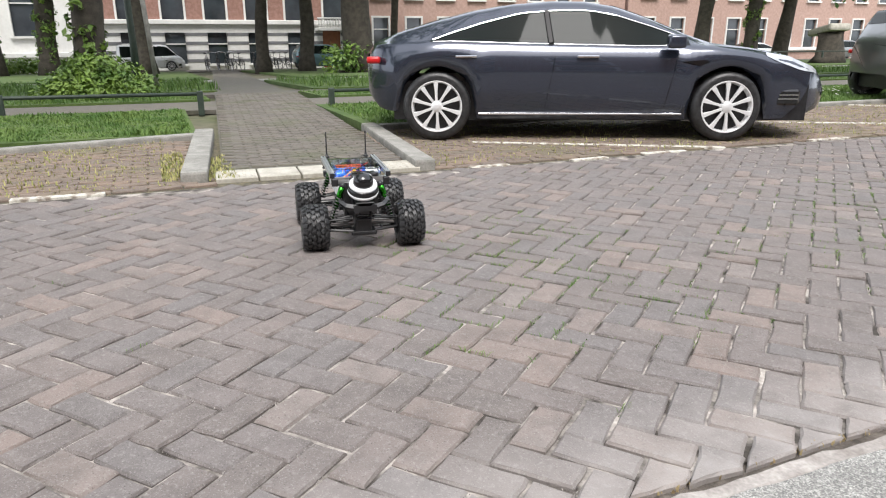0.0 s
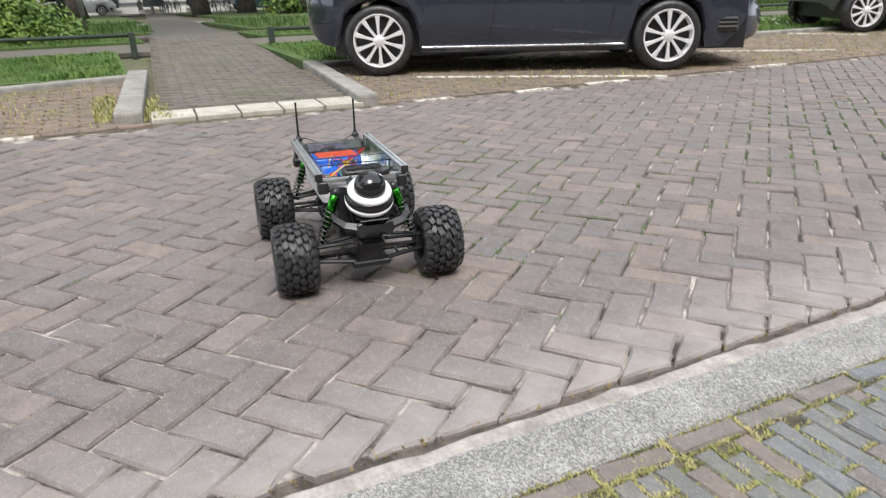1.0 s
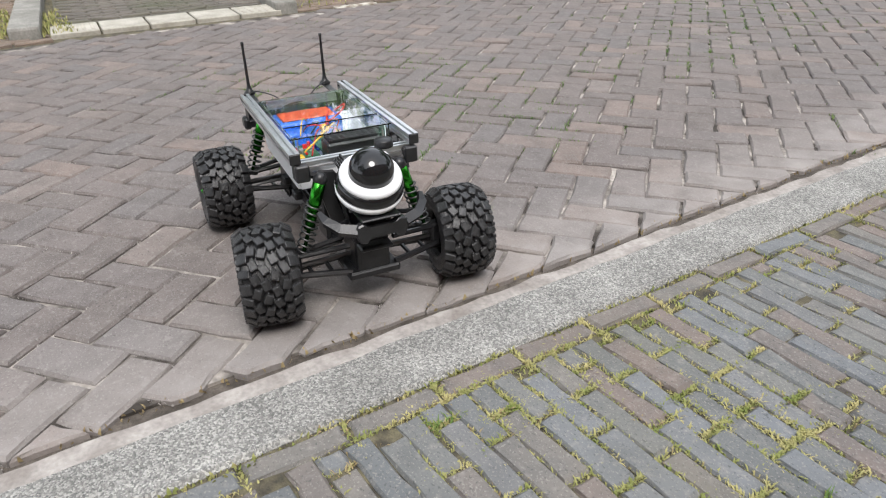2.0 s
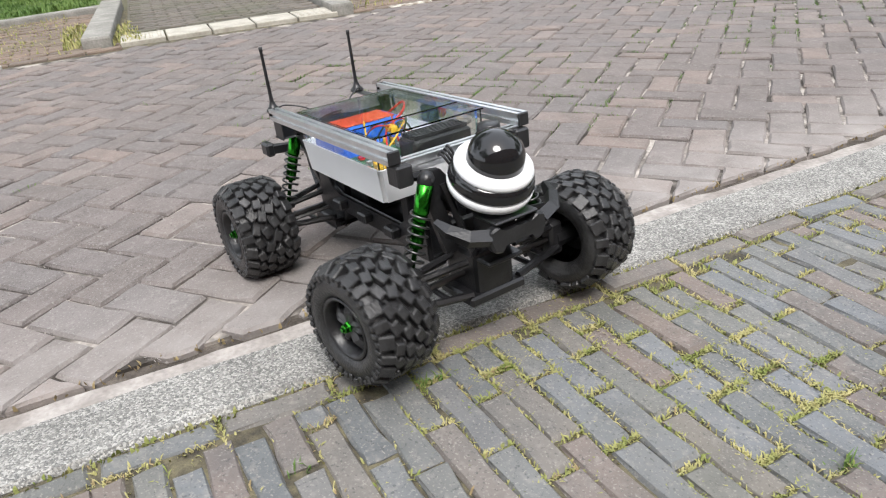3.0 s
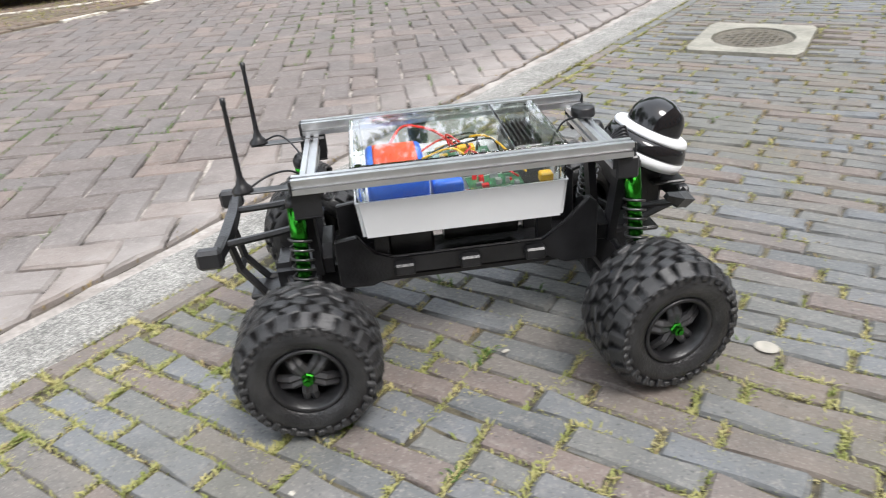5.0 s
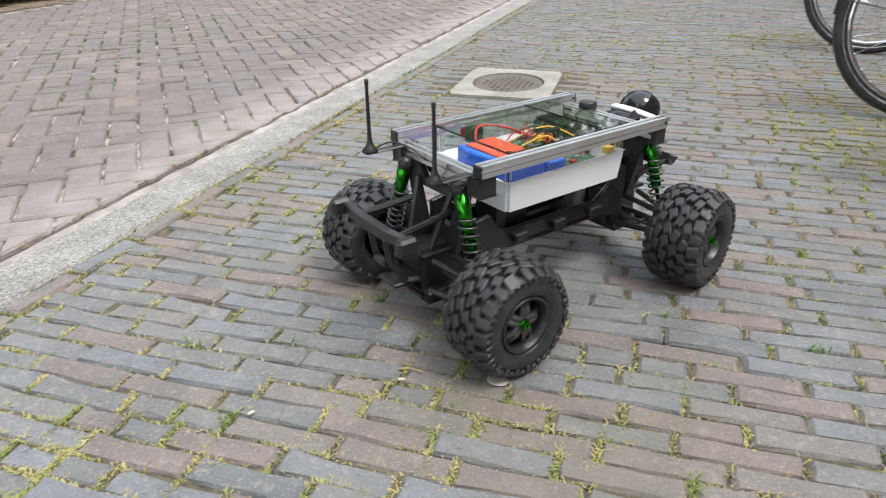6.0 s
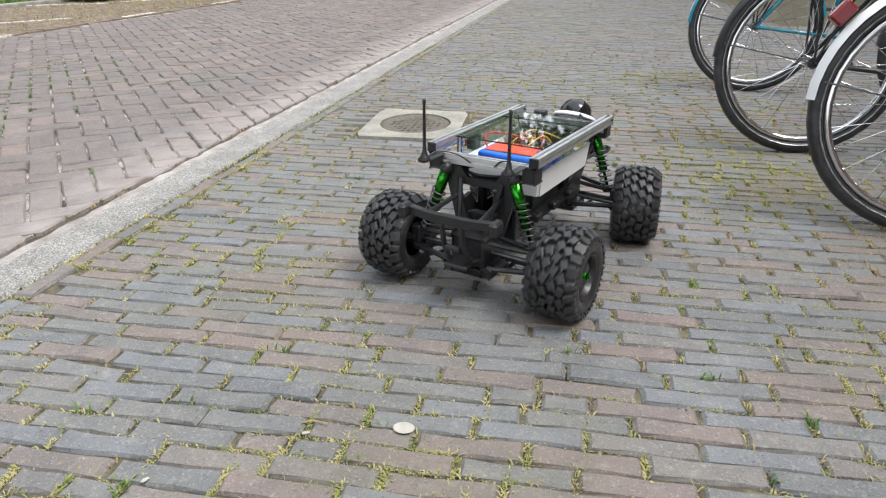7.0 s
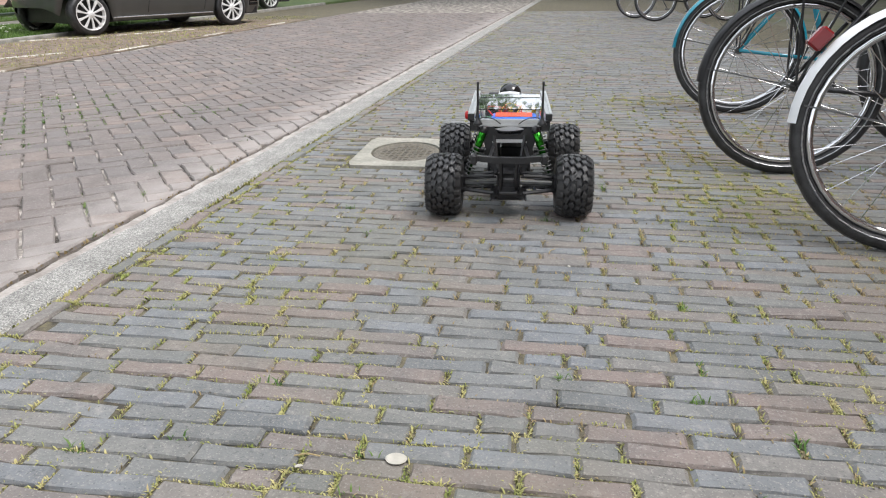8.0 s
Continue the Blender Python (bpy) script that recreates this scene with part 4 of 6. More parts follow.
        part("side_vent", sc(q), M_GLOSSBLK, c, m=pose(1.0 * k, s * 0.968 * k, 0.80 * k))
    return c


CAR_TURN = 65.8
d = Vector((math.cos(radians(CAR_TURN)), math.sin(radians(CAR_TURN)), 0))
left = Vector((-d.y, d.x, 0))


def parked(near_mid, k):
    p = Vector((*near_mid, 0)) + left * (0.97 * k)
    return pose(p.x, p.y, 0, 0, 0, CAR_TURN)


car("parked_car", "graphite-grey electric saloon parked at an angle", M_CARPAINT, parked((-4.285, 3.227), 0.85), 0.85)
p = Vector((-5.25, 9.25, 0)) + d * 1.2
car("parked_car", "dark grey hatchback parked at an angle", M_CARDARK, parked((p.x, p.y), 0.82), 0.82, "hatch")
p = Vector((-5.95, 16.7, 0)) - d * 1.2
car("parked_car", "dark saloon parked further along the street", M_CARPAINT, parked((p.x, p.y), 0.84), 0.84)
ZF = ground_z(-41.5)
van = car("parked_van", "white delivery van before the houses", M_CARWHITE, pose(-42.5, -0.2, ZF + 0.01, 0, 0, 90), 0.72, "van")
car("parked_car", "dark teal car before the houses", M_CARTEAL, pose(-40.8, 9.3, ZF + 0.01, 0, 0, 90), 0.9, "hatch")
car("parked_car", "dark car before the brick houses", M_CARBLACK, pose(-41.0, 15.8, ZF + 0.01, 0, 0, 90), 0.9, "hatch")
car("parked_car", "white car across the park", M_CARWHITE, pose(-41.0, 42.5, ZF + 0.01, 0, 0, 90), 0.95)
car("parked_car", "silver car across the park", M_CARGREY, pose(-41.0, 52.0, ZF + 0.01, 0, 0, 90), 0.95, "hatch")


# ---- bicycles ----
def bicycle(name, label, frame_mat, guard_mat, m, group="", lamp=False):
    """A city bicycle heading +x, rear wheel hub over the origin."""
    b = thing(name, label, "bicycle", m, group)
    R, WBB = 0.335, 1.10
    for x, nm in ((0, "rear_wheel"), (WBB, "front_wheel")):
        w = new(nm)
        w.parent = b
        w.matrix_basis = pose(x, 0, R)
        ring = lambda r, n=40: [(r * math.cos(2 * math.pi * i / n), 0, r * math.sin(2 * math.pi * i / n)) for i in range(n)]
        part("tyre", tube(bmesh.new(), ring(R - 0.021), 0.021, 8, close=True), M_RUBBER, w, "black bicycle tyre with pale stripe", True)
        for s in (-1, 1):
            part("reflective_stripe", tube(bmesh.new(), [(p[0], s * 0.0185, p[2]) for p in ring(R - 0.030)], 0.0022, 4, close=True), M_CHIP, w)
        part("rim", tube(bmesh.new(), ring(R - 0.050), 0.012, 6, close=True), M_CHROME, w, "chrome rim", True)
        part("hub", lathe(bmesh.new(), [(0, -0.045), (0.02, -0.045), (0.016, -0.03), (0.016, 0.03), (0.02, 0.045), (0, 0.045)], 12, pose(0, 0, 0, 90)), M_STEEL, w)
        for i in range(28):
            a = 2 * math.pi * i / 28
            h = a + (0.9 if i % 2 else -0.9)
            s = 1 if (i // 2) % 2 else -1
            q = tube(bmesh.new(), [(0.018 * math.cos(h), s * 0.03, 0.018 * math.sin(h)), ((R - 0.055) * math.cos(a), 0, (R - 0.055) * math.sin(a))], 0.0013, 4)
            part("spoke", q, M_CHROME, w)
    bb, st, hd, ht = (0.44, 0, 0.29), (0.27, 0, 0.82), (0.98, 0, 0.62), (0.93, 0, 0.86)
    q = tube(bmesh.new(), [bb, st], 0.016, 8)
    tube(q, [bb, hd], 0.018, 8), tube(q, [(0.31, 0, 0.70), (0.955, 0, 0.78)], 0.016, 8), tube(q, [hd, ht], 0.019, 8)
    for s in (-1, 1):
        tube(q, [(bb[0], s * 0.03, bb[2]), (0, s * 0.055, R)], 0.010, 6), tube(q, [(0.30, s * 0.02, 0.72), (0, s * 0.055, R)], 0.008, 6)
        tube(q, [(0.985, s * 0.035, 0.60), (WBB, s * 0.05, R)], 0.011, 6)
    part("frame", q, frame_mat, b, "enamelled steel frame", True)
    for x, a0, a1 in ((0, 10, 178), (WBB, 20, 165)):
        q = bmesh.new()
        rows = []
        for i in range(22):
            a = radians(a0 + (a1 - a0) * i / 21)
            rows.append([q.verts.new((x + (R + h) * math.cos(a), y, R + (R + h) * math.sin(a))) for y, h in ((-0.030, -0.008), (-0.022, 0.004), (0, 0.009), (0.022, 0.004), (0.030, -0.008))])
        for A, B in zip(rows, rows[1:]):
            for j in range(4):
                q.faces.new((A[j], A[j + 1], B[j + 1], B[j]))
        part("mudguard", q, guard_mat, b, "curved mudguard", True)
    for s in (-1, 1):
        part("guard_stay", tube(bmesh.new(), [(0, s * 0.05, R), (-R * 0.93, s * 0.028, R + 0.06)], 0.0025, 5), M_STEEL, b)
    if lamp:
        part("rear_lamp", boxm(-0.024, -0.022, -0.030, 0.016, 0.022, 0.030, 0.006, m=pose(-R * 0.80 - 0.022, 0, R + R * 0.66 + 0.01, 0, 38, 0)), M_DARKRED, b, "red rear lamp")
    q = boxm(-0.10, -0.055, R + R + 0.045, 0.34, 0.055, R + R + 0.06, 0.004)
    for s in (-1, 1):
        tube(q, [(0, s * 0.055, R), (-0.02, s * 0.055, 0.72)], 0.005, 5), tube(q, [(0.0, s * 0.055, R), (0.16, s * 0.055, 0.72)], 0.005, 5)
    part("carrier", q, M_PLAST, b, "black luggage carrier")
    if lamp:
        part("chain_case", prism(bmesh.new(), [(-0.06, 0.30), (-0.05, 0.38), (0.40, 0.40), (0.52, 0.36), (0.54, 0.26), (0.46, 0.19), (0.30, 0.20)], -0.075, -0.045, 0.008), M_PLAST, b, "black chain case")
    for s in (-1, 1):
        q = tube(bmesh.new(), [(bb[0], s * 0.06, bb[2]), (bb[0] + s * 0.09, s * 0.085, bb[2] - s * 0.14)], 0.008, 6)
        box(q, bb[0] + s * 0.09 - 0.04, s * 0.13 - 0.04, bb[2] - s * 0.14 - 0.01, bb[0] + s * 0.09 + 0.04, s * 0.13 + 0.04, bb[2] - s * 0.14 + 0.01, 0.004)
        part("crank", q, M_STEEL, b)
    q = lathe(bmesh.new(), [(0, 0.0), (0.09, 0.0), (0.115, 0.03), (0.10, 0.055), (0, 0.06)], 16, pose(0.22, 0, 0.93) @ Matrix.Diagonal((1.25, 0.8, 1, 1)))
    tube(q, [st, (0.25, 0, 0.95)], 0.012, 6)
    part("saddle", q, M_PLAST, b, "black saddle", True)
    q = tube(bmesh.new(), [(0.62, -0.28, 1.03), (0.78, -0.27, 1.04), (0.92, -0.12, 1.02), (0.915, 0, 0.98), (0.92, 0.12, 1.02), (0.78, 0.27, 1.04), (0.62, 0.28, 1.03)], 0.011, 8)
    tube(q, [(0.93, 0, 0.84), (0.915, 0, 0.99)], 0.012, 6)
    part("handlebar", q, M_CHROME, b, "chrome handlebar", True)
    return b


bicycle("bicycle", "black city bicycle with a white rear mudguard", M_PLAST, M_WHITE, pose(2.36, 2.20, 0, -6, 0, -4), "bicycles on the pavement", True)
bicycle("bicycle", "black city bicycle with dark mudguards", M_PLAST, M_PLAST, pose(2.23, 3.02, 0, -4, 0, 2), "bicycles on the pavement")
bicycle("bicycle", "teal city bicycle with teal mudguards", M_TEAL, M_TEAL, pose(2.28, 4.30, 0, -5, 0, -3), "bicycles on the pavement")
bicycle("bicycle", "teal bicycle leaning further along the pavement", M_TEAL, M_PLAST, pose(2.95, 3.5, 0, -7, 0, 6), "bicycles on the pavement")
far_bike = bicycle("bicycle", "black bicycle parked far along the pavement", M_PLAST, M_PLAST, pose(2.3, 13.0, 0, -4, 0, 0), "bicycles on the pavement")
copy_thing(far_bike, pose(2.55, 12.2, 0, -4, 0, 4))
for i in range(9):
    c = copy_thing(far_bike, pose(-39.6 + 0.3 * (i % 3), 2.6 + i * 0.62, ZF + 0.01, -5, 0, 170 + 9 * (i % 4)))
    tagged(c, "bicycle in the row before the white house", "bicycle", "bicycles before the houses")


# ---- small things on the pavement ----
mh = thing("manhole_cover", "round cast-iron access cover in a pale concrete frame", "manhole")
MX0, MX1, MY0, MY1 = 0.50, 0.915, 2.89, 3.41
bm = bmesh.new()
ring = [bm.verts.new((0.155 * math.cos(2 * math.pi * k / 40), 0.185 * math.sin(2 * math.pi * k / 40), 0)) for k in range(40)]
outer = []
hx, hy = (MX1 - MX0) / 2, (MY1 - MY0) / 2
for k in range(40):
    a = 2 * math.pi * k / 40
    cx, cy = math.cos(a), math.sin(a)
    q = min(hx / max(abs(cx), 1e-6), hy / max(abs(cy), 1e-6))
    outer.append(bm.verts.new((cx * q, cy * q, 0)))
for k in range(40):
    bm.faces.new((ring[k], outer[k], outer[(k + 1) % 40], ring[(k + 1) % 40]))
ex = bmesh.ops.extrude_face_region(bm, geom=bm.faces[:])
bmesh.ops.translate(bm, vec=(0, 0, 0.05), verts=[v for v in ex["geom"] if isinstance(v, bmesh.types.BMVert)])
part("concrete_frame", bm, M_FRAME, mh, "pale concrete frame", m=pose((MX0 + MX1) / 2, (MY0 + MY1) / 2, -0.042, 0, 0, 3))
bm = lathe(bmesh.new(), [(0, 0.004), (0.12, 0.004), (0.125, 0.006), (0.14, 0.006), (0.145, 0.0), (0.145, -0.03)], 36, Matrix.Diagonal((1.03, 1.22, 1, 1)))
for i in range(-4, 5):
    for j in range(-4, 5):
        if i * i + j * j < 18:
            box(bm, i * 0.025 - 0.008, j * 0.03 - 0.008, 0.003, i * 0.025 + 0.008, j * 0.03 + 0.008, 0.007, 0.001)
part("iron_cover", bm, M_IRON, mh, "worn cast-iron cover", m=pose((MX0 + MX1) / 2, (MY0 + MY1) / 2, -0.002))
bm = lathe(bmesh.new(), [(0, 0.0015), (0.014, 0.0015), (0.0165, 0.0)], 18, Matrix.Diagonal((1.1, 0.9, 1, 1)))
tagged(new("pale_spot", finish("pale_spot", bm, M_TILE)), "flat round pale blob stuck on the brick pavement", "litter").matrix_basis = pose(1.191, 1.095, 0.003)
rnd = random.Random(21)
for i, (x, y) in enumerate(((0.76, 0.52), (0.70, 2.24), (0.645, 2.02), (1.45, 1.95), (1.62, 1.86), (1.04, 1.05), (0.85, 0.9), (1.30, 0.72))):
    bm = bmesh.new()
    bmesh.ops.create_icosphere(bm, subdivisions=1, radius=0.0042)
    bmesh.ops.transform(bm, matrix=Matrix.Diagonal((1 + rnd.random(), 1, 0.5, 1)) @ pose(0, 0, 0, 20, 30, 50), verts=bm.verts)
    tagged(new("pebble", finish("pebble", bm, M_TILE)), "small pale pebble lying on the bricks", "pebble", "pebbles on the pavement").matrix_basis = pose(x, y, 0.003, 0, 0, i * 40)
for i, (x, y, a) in enumerate(((1.045, 1.075, 8), (1.28, 1.98, -20), (1.72, 1.9, 30), (1.4, 2.05, 70))):
    bm = tube(bmesh.new(), [(-0.022, 0, 0.004), (0, 0.004, 0.006), (0.022, 0, 0.004)], 0.0014, 5)
    tagged(new("twig", finish("twig", bm, M_DRY)), "short dry twig on the pavement", "twig", "twigs").matrix_basis = pose(x, y, 0, 0, 0, a)


# ---- street furniture on the far side ----
def kerb_block(pts, w, h, label):
    bm = bmesh.new()
    a, b = Vector((*pts[0], 0)), Vector((*pts[1], 0))
    L = (b - a).length
    ang = math.degrees(math.atan2(b.y - a.y, b.x - a.x))
    box(bm, 0, -w / 2, -0.04, L, w / 2, h, 0.018, seg=2)
    return tagged(new("kerb_block", finish("kerb_block", bm, M_CONC)), label, "kerb", kind="structure"), pose(a.x, a.y, 0, 0, 0, ang)


for pts, w in ((((-3.70, -0.03), (-5.95, 0.19)), 0.17), (((-3.56, 1.50), (-5.80, 1.74)), 0.15), (((-5.40, -1.60), (-5.80, 0.10)), 0.12), (((-5.15, -2.9), (-5.40, -1.62)), 0.12), (((-5.80, 1.85), (-5.80, 20.0)), 0.12)):
    o, m = kerb_block(pts, w, 0.065 if w > 0.14 else 0.045, "weathered grey concrete kerb at the verge")
    o.matrix_basis = m
tiles = thing("tile_row", "row of pale tactile paving tiles at the path's end", "tiles", kind="structure")
for i in range(5):
    bm = boxm(-0.15, -0.132, -0.03, 0.15, 0.132, 0.012, 0.005)
    if i in (0, 4):
        for a in range(5):
            for b in range(5):
                lathe(bm, [(0.014, 0.012), (0.010, 0.017), (0, 0.017)], 8, pose(-0.11 + a * 0.055, -0.10 + b * 0.05, 0))
    part("tile", bm, M_TILE, tiles, m=pose(-3.755 + 0.018 * (i - 2), 0.24 + i * 0.275, 0.004, 0, 0, -4))
lines = [((-3.549, -1.044), (-3.531, -0.537)), ((-3.48, 1.80), (-3.48, 2.12)), ((-3.455, 2.62), (-3.47, 2.96)), ((-3.50, 3.30), (-3.49, 3.73)), ((-3.53, 5.12), (-3.53, 5.62)), ((-4.59, 2.32), (-3.50, 4.15)), ((-4.75, 5.72), (-4.05, 7.05)),
         ((-3.6, 7.3), (-3.6, 7.9)), ((-5.93, 8.26), (-5.0, 9.0)), ((-4.5, 9.85), (-4.9, 10.9)), ((-3.62, 9.3), (-3.62, 9.9)), ((-3.62, 11.4), (-3.62, 12.0)), ((-5.0, 9.3), (-4.4, 10.5))]
for a, b in lines:
    a, b = Vector((*a, 0)), Vector((*b, 0))
    n = max(1, int((b - a).length / 0.26))
    ang = math.degrees(math.atan2(b.y - a.y, b.x - a.x))
    o = thing("parking_line", "row of worn white marking bricks", "road marking", kind="structure")
    st = (b - a) / n
    base = None
    for i in range(n):
        p = a + st * (i + 0.5)
        if base is None:
            base = part("marking_brick", boxm(-st.length / 2 + 0.006, -0.028, -0.03, st.length / 2 - 0.006, 0.028, 0.007, 0.004), M_LINE, o, m=pose(p.x, p.y, 0, 0, 0, ang))
        else:
            share(base, o, pose(p.x, p.y, 0, 0, 0, ang))


def low_fence(a, b, posts, label):
    f = thing("low_fence", label, "fence")
    a, b = Vector((*a, 0)), Vector((*b, 0))
    for i in range(posts):
        p = a.lerp(b, i / (posts - 1))
        part("post", boxm(p.x - 0.035, p.y - 0.035, -0.05, p.x + 0.035, p.y + 0.035, 0.25, 0.008), M_FENCE, f)
    part("rail", tube(bmesh.new(), [a + Vector((0, 0, 0.215)), b + Vector((0, 0, 0.215))], 0.022, 8), M_FENCE, f, smooth=True)


low_fence((-8.60, -4.01), (-8.21, 0.31), 3, "low dark-green park fence with square posts")
low_fence((-8.10, 1.92), (-8.10, 16.0), 8, "low dark-green park fence behind the parked car")
low_fence((-22.0, 14.0), (-22.0, 50.0), 12, "low dark fence along the far lawn")


# ---- plants ----
def leaf_mesh(name, centres, size, n, seed, material, squash=1.0):
    """Many single leaves scattered in clumps."""
    rs = np.random.RandomState(seed)
    V, F = [], []
    for cx, cy, cz, cr in centres:
        for _ in range(n):
            v = rs.normal(size=3)
            v /= np.linalg.norm(v)
            rr = cr * rs.uniform(0.55, 1.08)
            p = np.array([cx, cy, cz]) + v * rr * np.array([1, 1, squash])
            nrm = v * 0.7 + rs.normal(size=3) * 0.5 + np.array([0, 0, 0.4])
            nrm /= np.linalg.norm(nrm)
            u = np.cross(nrm, rs.normal(size=3))
            u /= np.linalg.norm(u) + 1e-9
            w = np.cross(nrm, u)
            s = size * rs.uniform(0.6, 1.3)
            k = len(V)
            V += [tuple(p - u * s), tuple(p + w * s * 0.5 + nrm * s * 0.12), tuple(p + u * s), tuple(p - w * s * 0.5 + nrm * s * 0.12)]
            F.append((k, k + 1, k + 2, k + 3))
    return py_mesh(name, V, F, material)


def tree(label, x, y, r, ivy, seed, lean=0.0, h=8.5):
    rnd = random.Random(seed)
    z0 = ground_z(x)
    t = thing("tree", label, "tree", pose(x, y, z0))
    bm = bmesh.new()
    pts, rad = [], []
    for i in range(12):
        z = h * i / 11
        pts.append((lean * z + 0.05 * math.sin(z * 1.3 + seed), 0.06 * math.sin(z + seed * 2), z - 0.1 if i == 0 else z))
        rad.append(r * (1.35 if i == 0 else 1.0 - 0.45 * i / 11))
    tube(bm, pts, rad, 14)
    for v in bm.verts:
        v.co += 0.06 * r * 4 * noise.noise_vector(v.co * 3 + Vector((seed, 0, 0)))
    tips = []
    for i in range(17):
        a, zb = i * 2.4 + seed, h * rnd.uniform(0.55, 0.98)
        sp = rnd.uniform(2.0, 5.6)
        e = Vector((lean * zb + sp * math.cos(a), sp * math.sin(a), zb + rnd.uniform(0.4, 3.6)))
        mid = Vector((lean * zb + 1.0 * math.cos(a), 1.0 * math.sin(a), zb + 0.8))
        tube(bm, [(lean * zb, 0, zb), mid, e], [r * 0.35, r * 0.22, r * 0.08], 7)
        tips.append((e.x, e.y, e.z, rnd.uniform(1.4, 2.4)))
    part("trunk", bm, M_BARK, t, "ridged grey-brown bark", True)
    crown = new("crown", leaf_mesh("crown", tips + [(lean * h, 0, h + 3.4, 2.2), (lean * h + 1.2, 1.4, h + 2.6, 2.0), (lean * h - 1.4, -0.9, h + 2.0, 2.0)], 0.22, 330, seed, M_LEAF))
    crown.parent = t
    if ivy:
        c = [(lean * z + r * 0.9 * math.cos(a), r * 0.9 * math.sin(a), z, r * rnd.uniform(0.25, 0.5)) for z in np.arange(0.2, ivy, 0.22) for a in [rnd.uniform(0, 6.28) for _ in range(3)]]
        o = new("ivy", leaf_mesh("ivy", c, 0.075, 26, seed + 50, M_IVY))
        o.parent = t
        tagged(o, "bright green ivy on the trunk")
    return t


def at_view(px, D):
    """A spot on the plan: metres ahead of the first camera place, and its side slope."""
    a = radians(67.9 + 90)
    f = Vector((math.cos(a), math.sin(a)))
    r = Vector((f.y, -f.x))
    p = Vector((0.96, -0.206)) + f * D + r * D * px
    return p.x, p.y


IVY, BARE = "tall park tree with ivy climbing the trunk", "tall bare-trunked park tree with leafy crown"
for px, D, r, ivy, seed, lean, label in ((-0.63, 30, 0.52, 3.2, 1, 0.0, IVY), (-0.545, 31, 0.42, 4.0, 2, -0.05, IVY), (-0.49, 12.6, 0.27, 1.9, 3, 0.01, IVY), (-0.413, 31, 0.36, 0, 4, -0.03, BARE), (-0.247, 32, 0.30, 0, 5, -0.03, BARE), (-0.187, 33, 0.34, 0, 6, 0.0, BARE), (-0.118, 29, 0.62, 1.2, 7, 0.06, BARE), (-0.065, 40, 0.24, 0, 8, 0.0, BARE),
                                         (0.355, 38, 0.42, 0, 9, 0.08, BARE), (0.425, 38, 0.40, 4.0, 10, 0.02, IVY), (0.468, 40, 0.42, 0, 11, 0.08, BARE), (0.62, 46, 0.4, 0, 13, 0.0, BARE)):
    x, y = at_view(px, D)
    tree(label, x, y, r, ivy, seed, lean)
tree(BARE, -8.0, 17.0, 0.3, 0, 14)
tree(BARE, -9.2, -8.5, 0.3, 0, 15)
tree(BARE, -7.2, 27.0, 0.3, 0, 16)
tree(BARE, -7.4, 39.0, 0.32, 0, 17)
x, y = at_view(-0.484, 11.2)
bush = thing("bush", "dense bright green bush round a tree foot", "bush", pose(x, y, ground_z(x)))
o = new("foliage", leaf_mesh("foliage", [(0.62 * math.cos(a) * q, 0.75 * math.sin(a) * q, 0.12 + 0.36 * (1 - q) * 1.2 + 0.08 * math.sin(5 * a), 0.26) for q in (0.25, 0.6, 0.95) for a in [i * 0.5 for i in range(13)]], 0.042, 210, 77, M_IVY, 0.85))
o.parent = bush
x, y = at_view(-0.125, 28)
b2 = thing("bush", "small green shrub beside a thick trunk", "bush", pose(x, y, ground_z(x)))
o = new("foliage", leaf_mesh("foliage", [(0.3 * math.cos(a), 0.5 * math.sin(a) - 0.4, 0.5 + 0.3 * math.sin(2 * a), 0.4) for a in range(6)], 0.10, 90, 78, M_IVY))
o.parent = b2
for i, (px, D) in enumerate(((-0.60, 34), (-0.56, 35), (-0.52, 34), (-0.64, 33))):
    x, y = at_view(px, D)
    b3 = thing("hedge", "clipped green hedge before the white house", "hedge", pose(x, y, ground_z(x)))
    o = new("foliage", leaf_mesh("foliage", [(0.3 * math.cos(a * 2), -0.9 + 0.3 * a, 0.35 + 0.12 * math.sin(a * 3), 0.42) for a in range(7)], 0.10, 110, 80 + i, M_IVY))
    o.parent = b3
# a lamp post, a leaning sign post and the tree stump
x, y = at_view(-0.427, 15.2)
lp = thing("lamp_post", "slim black lamp post", "lamp post", pose(x, y, ground_z(x)))
part("pole", tube(bmesh.new(), [(0, 0, 0), (0.0, 0, 1.0), (0.0, -0.05, 4.5)], [0.09, 0.07, 0.05], 10), M_FENCE, lp, smooth=True)
part("lantern", lathe(bmesh.new(), [(0, 4.45), (0.12, 4.5), (0.2, 4.9), (0.05, 5.05), (0, 5.1)], 12), M_FENCE, lp)
x, y = at_view(-0.40, 14.0)
sp = thing("sign_post", "grey leaning steel post", "post", pose(x, y, ground_z(x)))
part("pole", tube(bmesh.new(), [(0, 0, 0), (0, -0.14, 2.6)], 0.045, 10), M_CONC, sp, smooth=True)
x, y = at_view(0.535, 37)
st = thing("tree_stump", "sawn tree stump with a pale cut slab on top", "stump", pose(x, y, ground_z(x), 0, 0, 70))
bm = lathe(bmesh.new(), [(0, 0), (0.9, 0), (0.7, 0.4), (0.55, 1.0), (0.6, 1.5), (0, 1.55)], 16)
for v in bm.verts:
    v.co += 0.25 * noise.noise_vector(v.co * 1.5)
part("stump", bm, M_BARK, st, smooth=True)
part("cut_slab", boxm(-0.5, -1.0, 1.5, 0.6, 1.1, 1.85, 0.12, pose(0, 0, 0, -9), 2), M_TILE, st, "pale sawn wood")


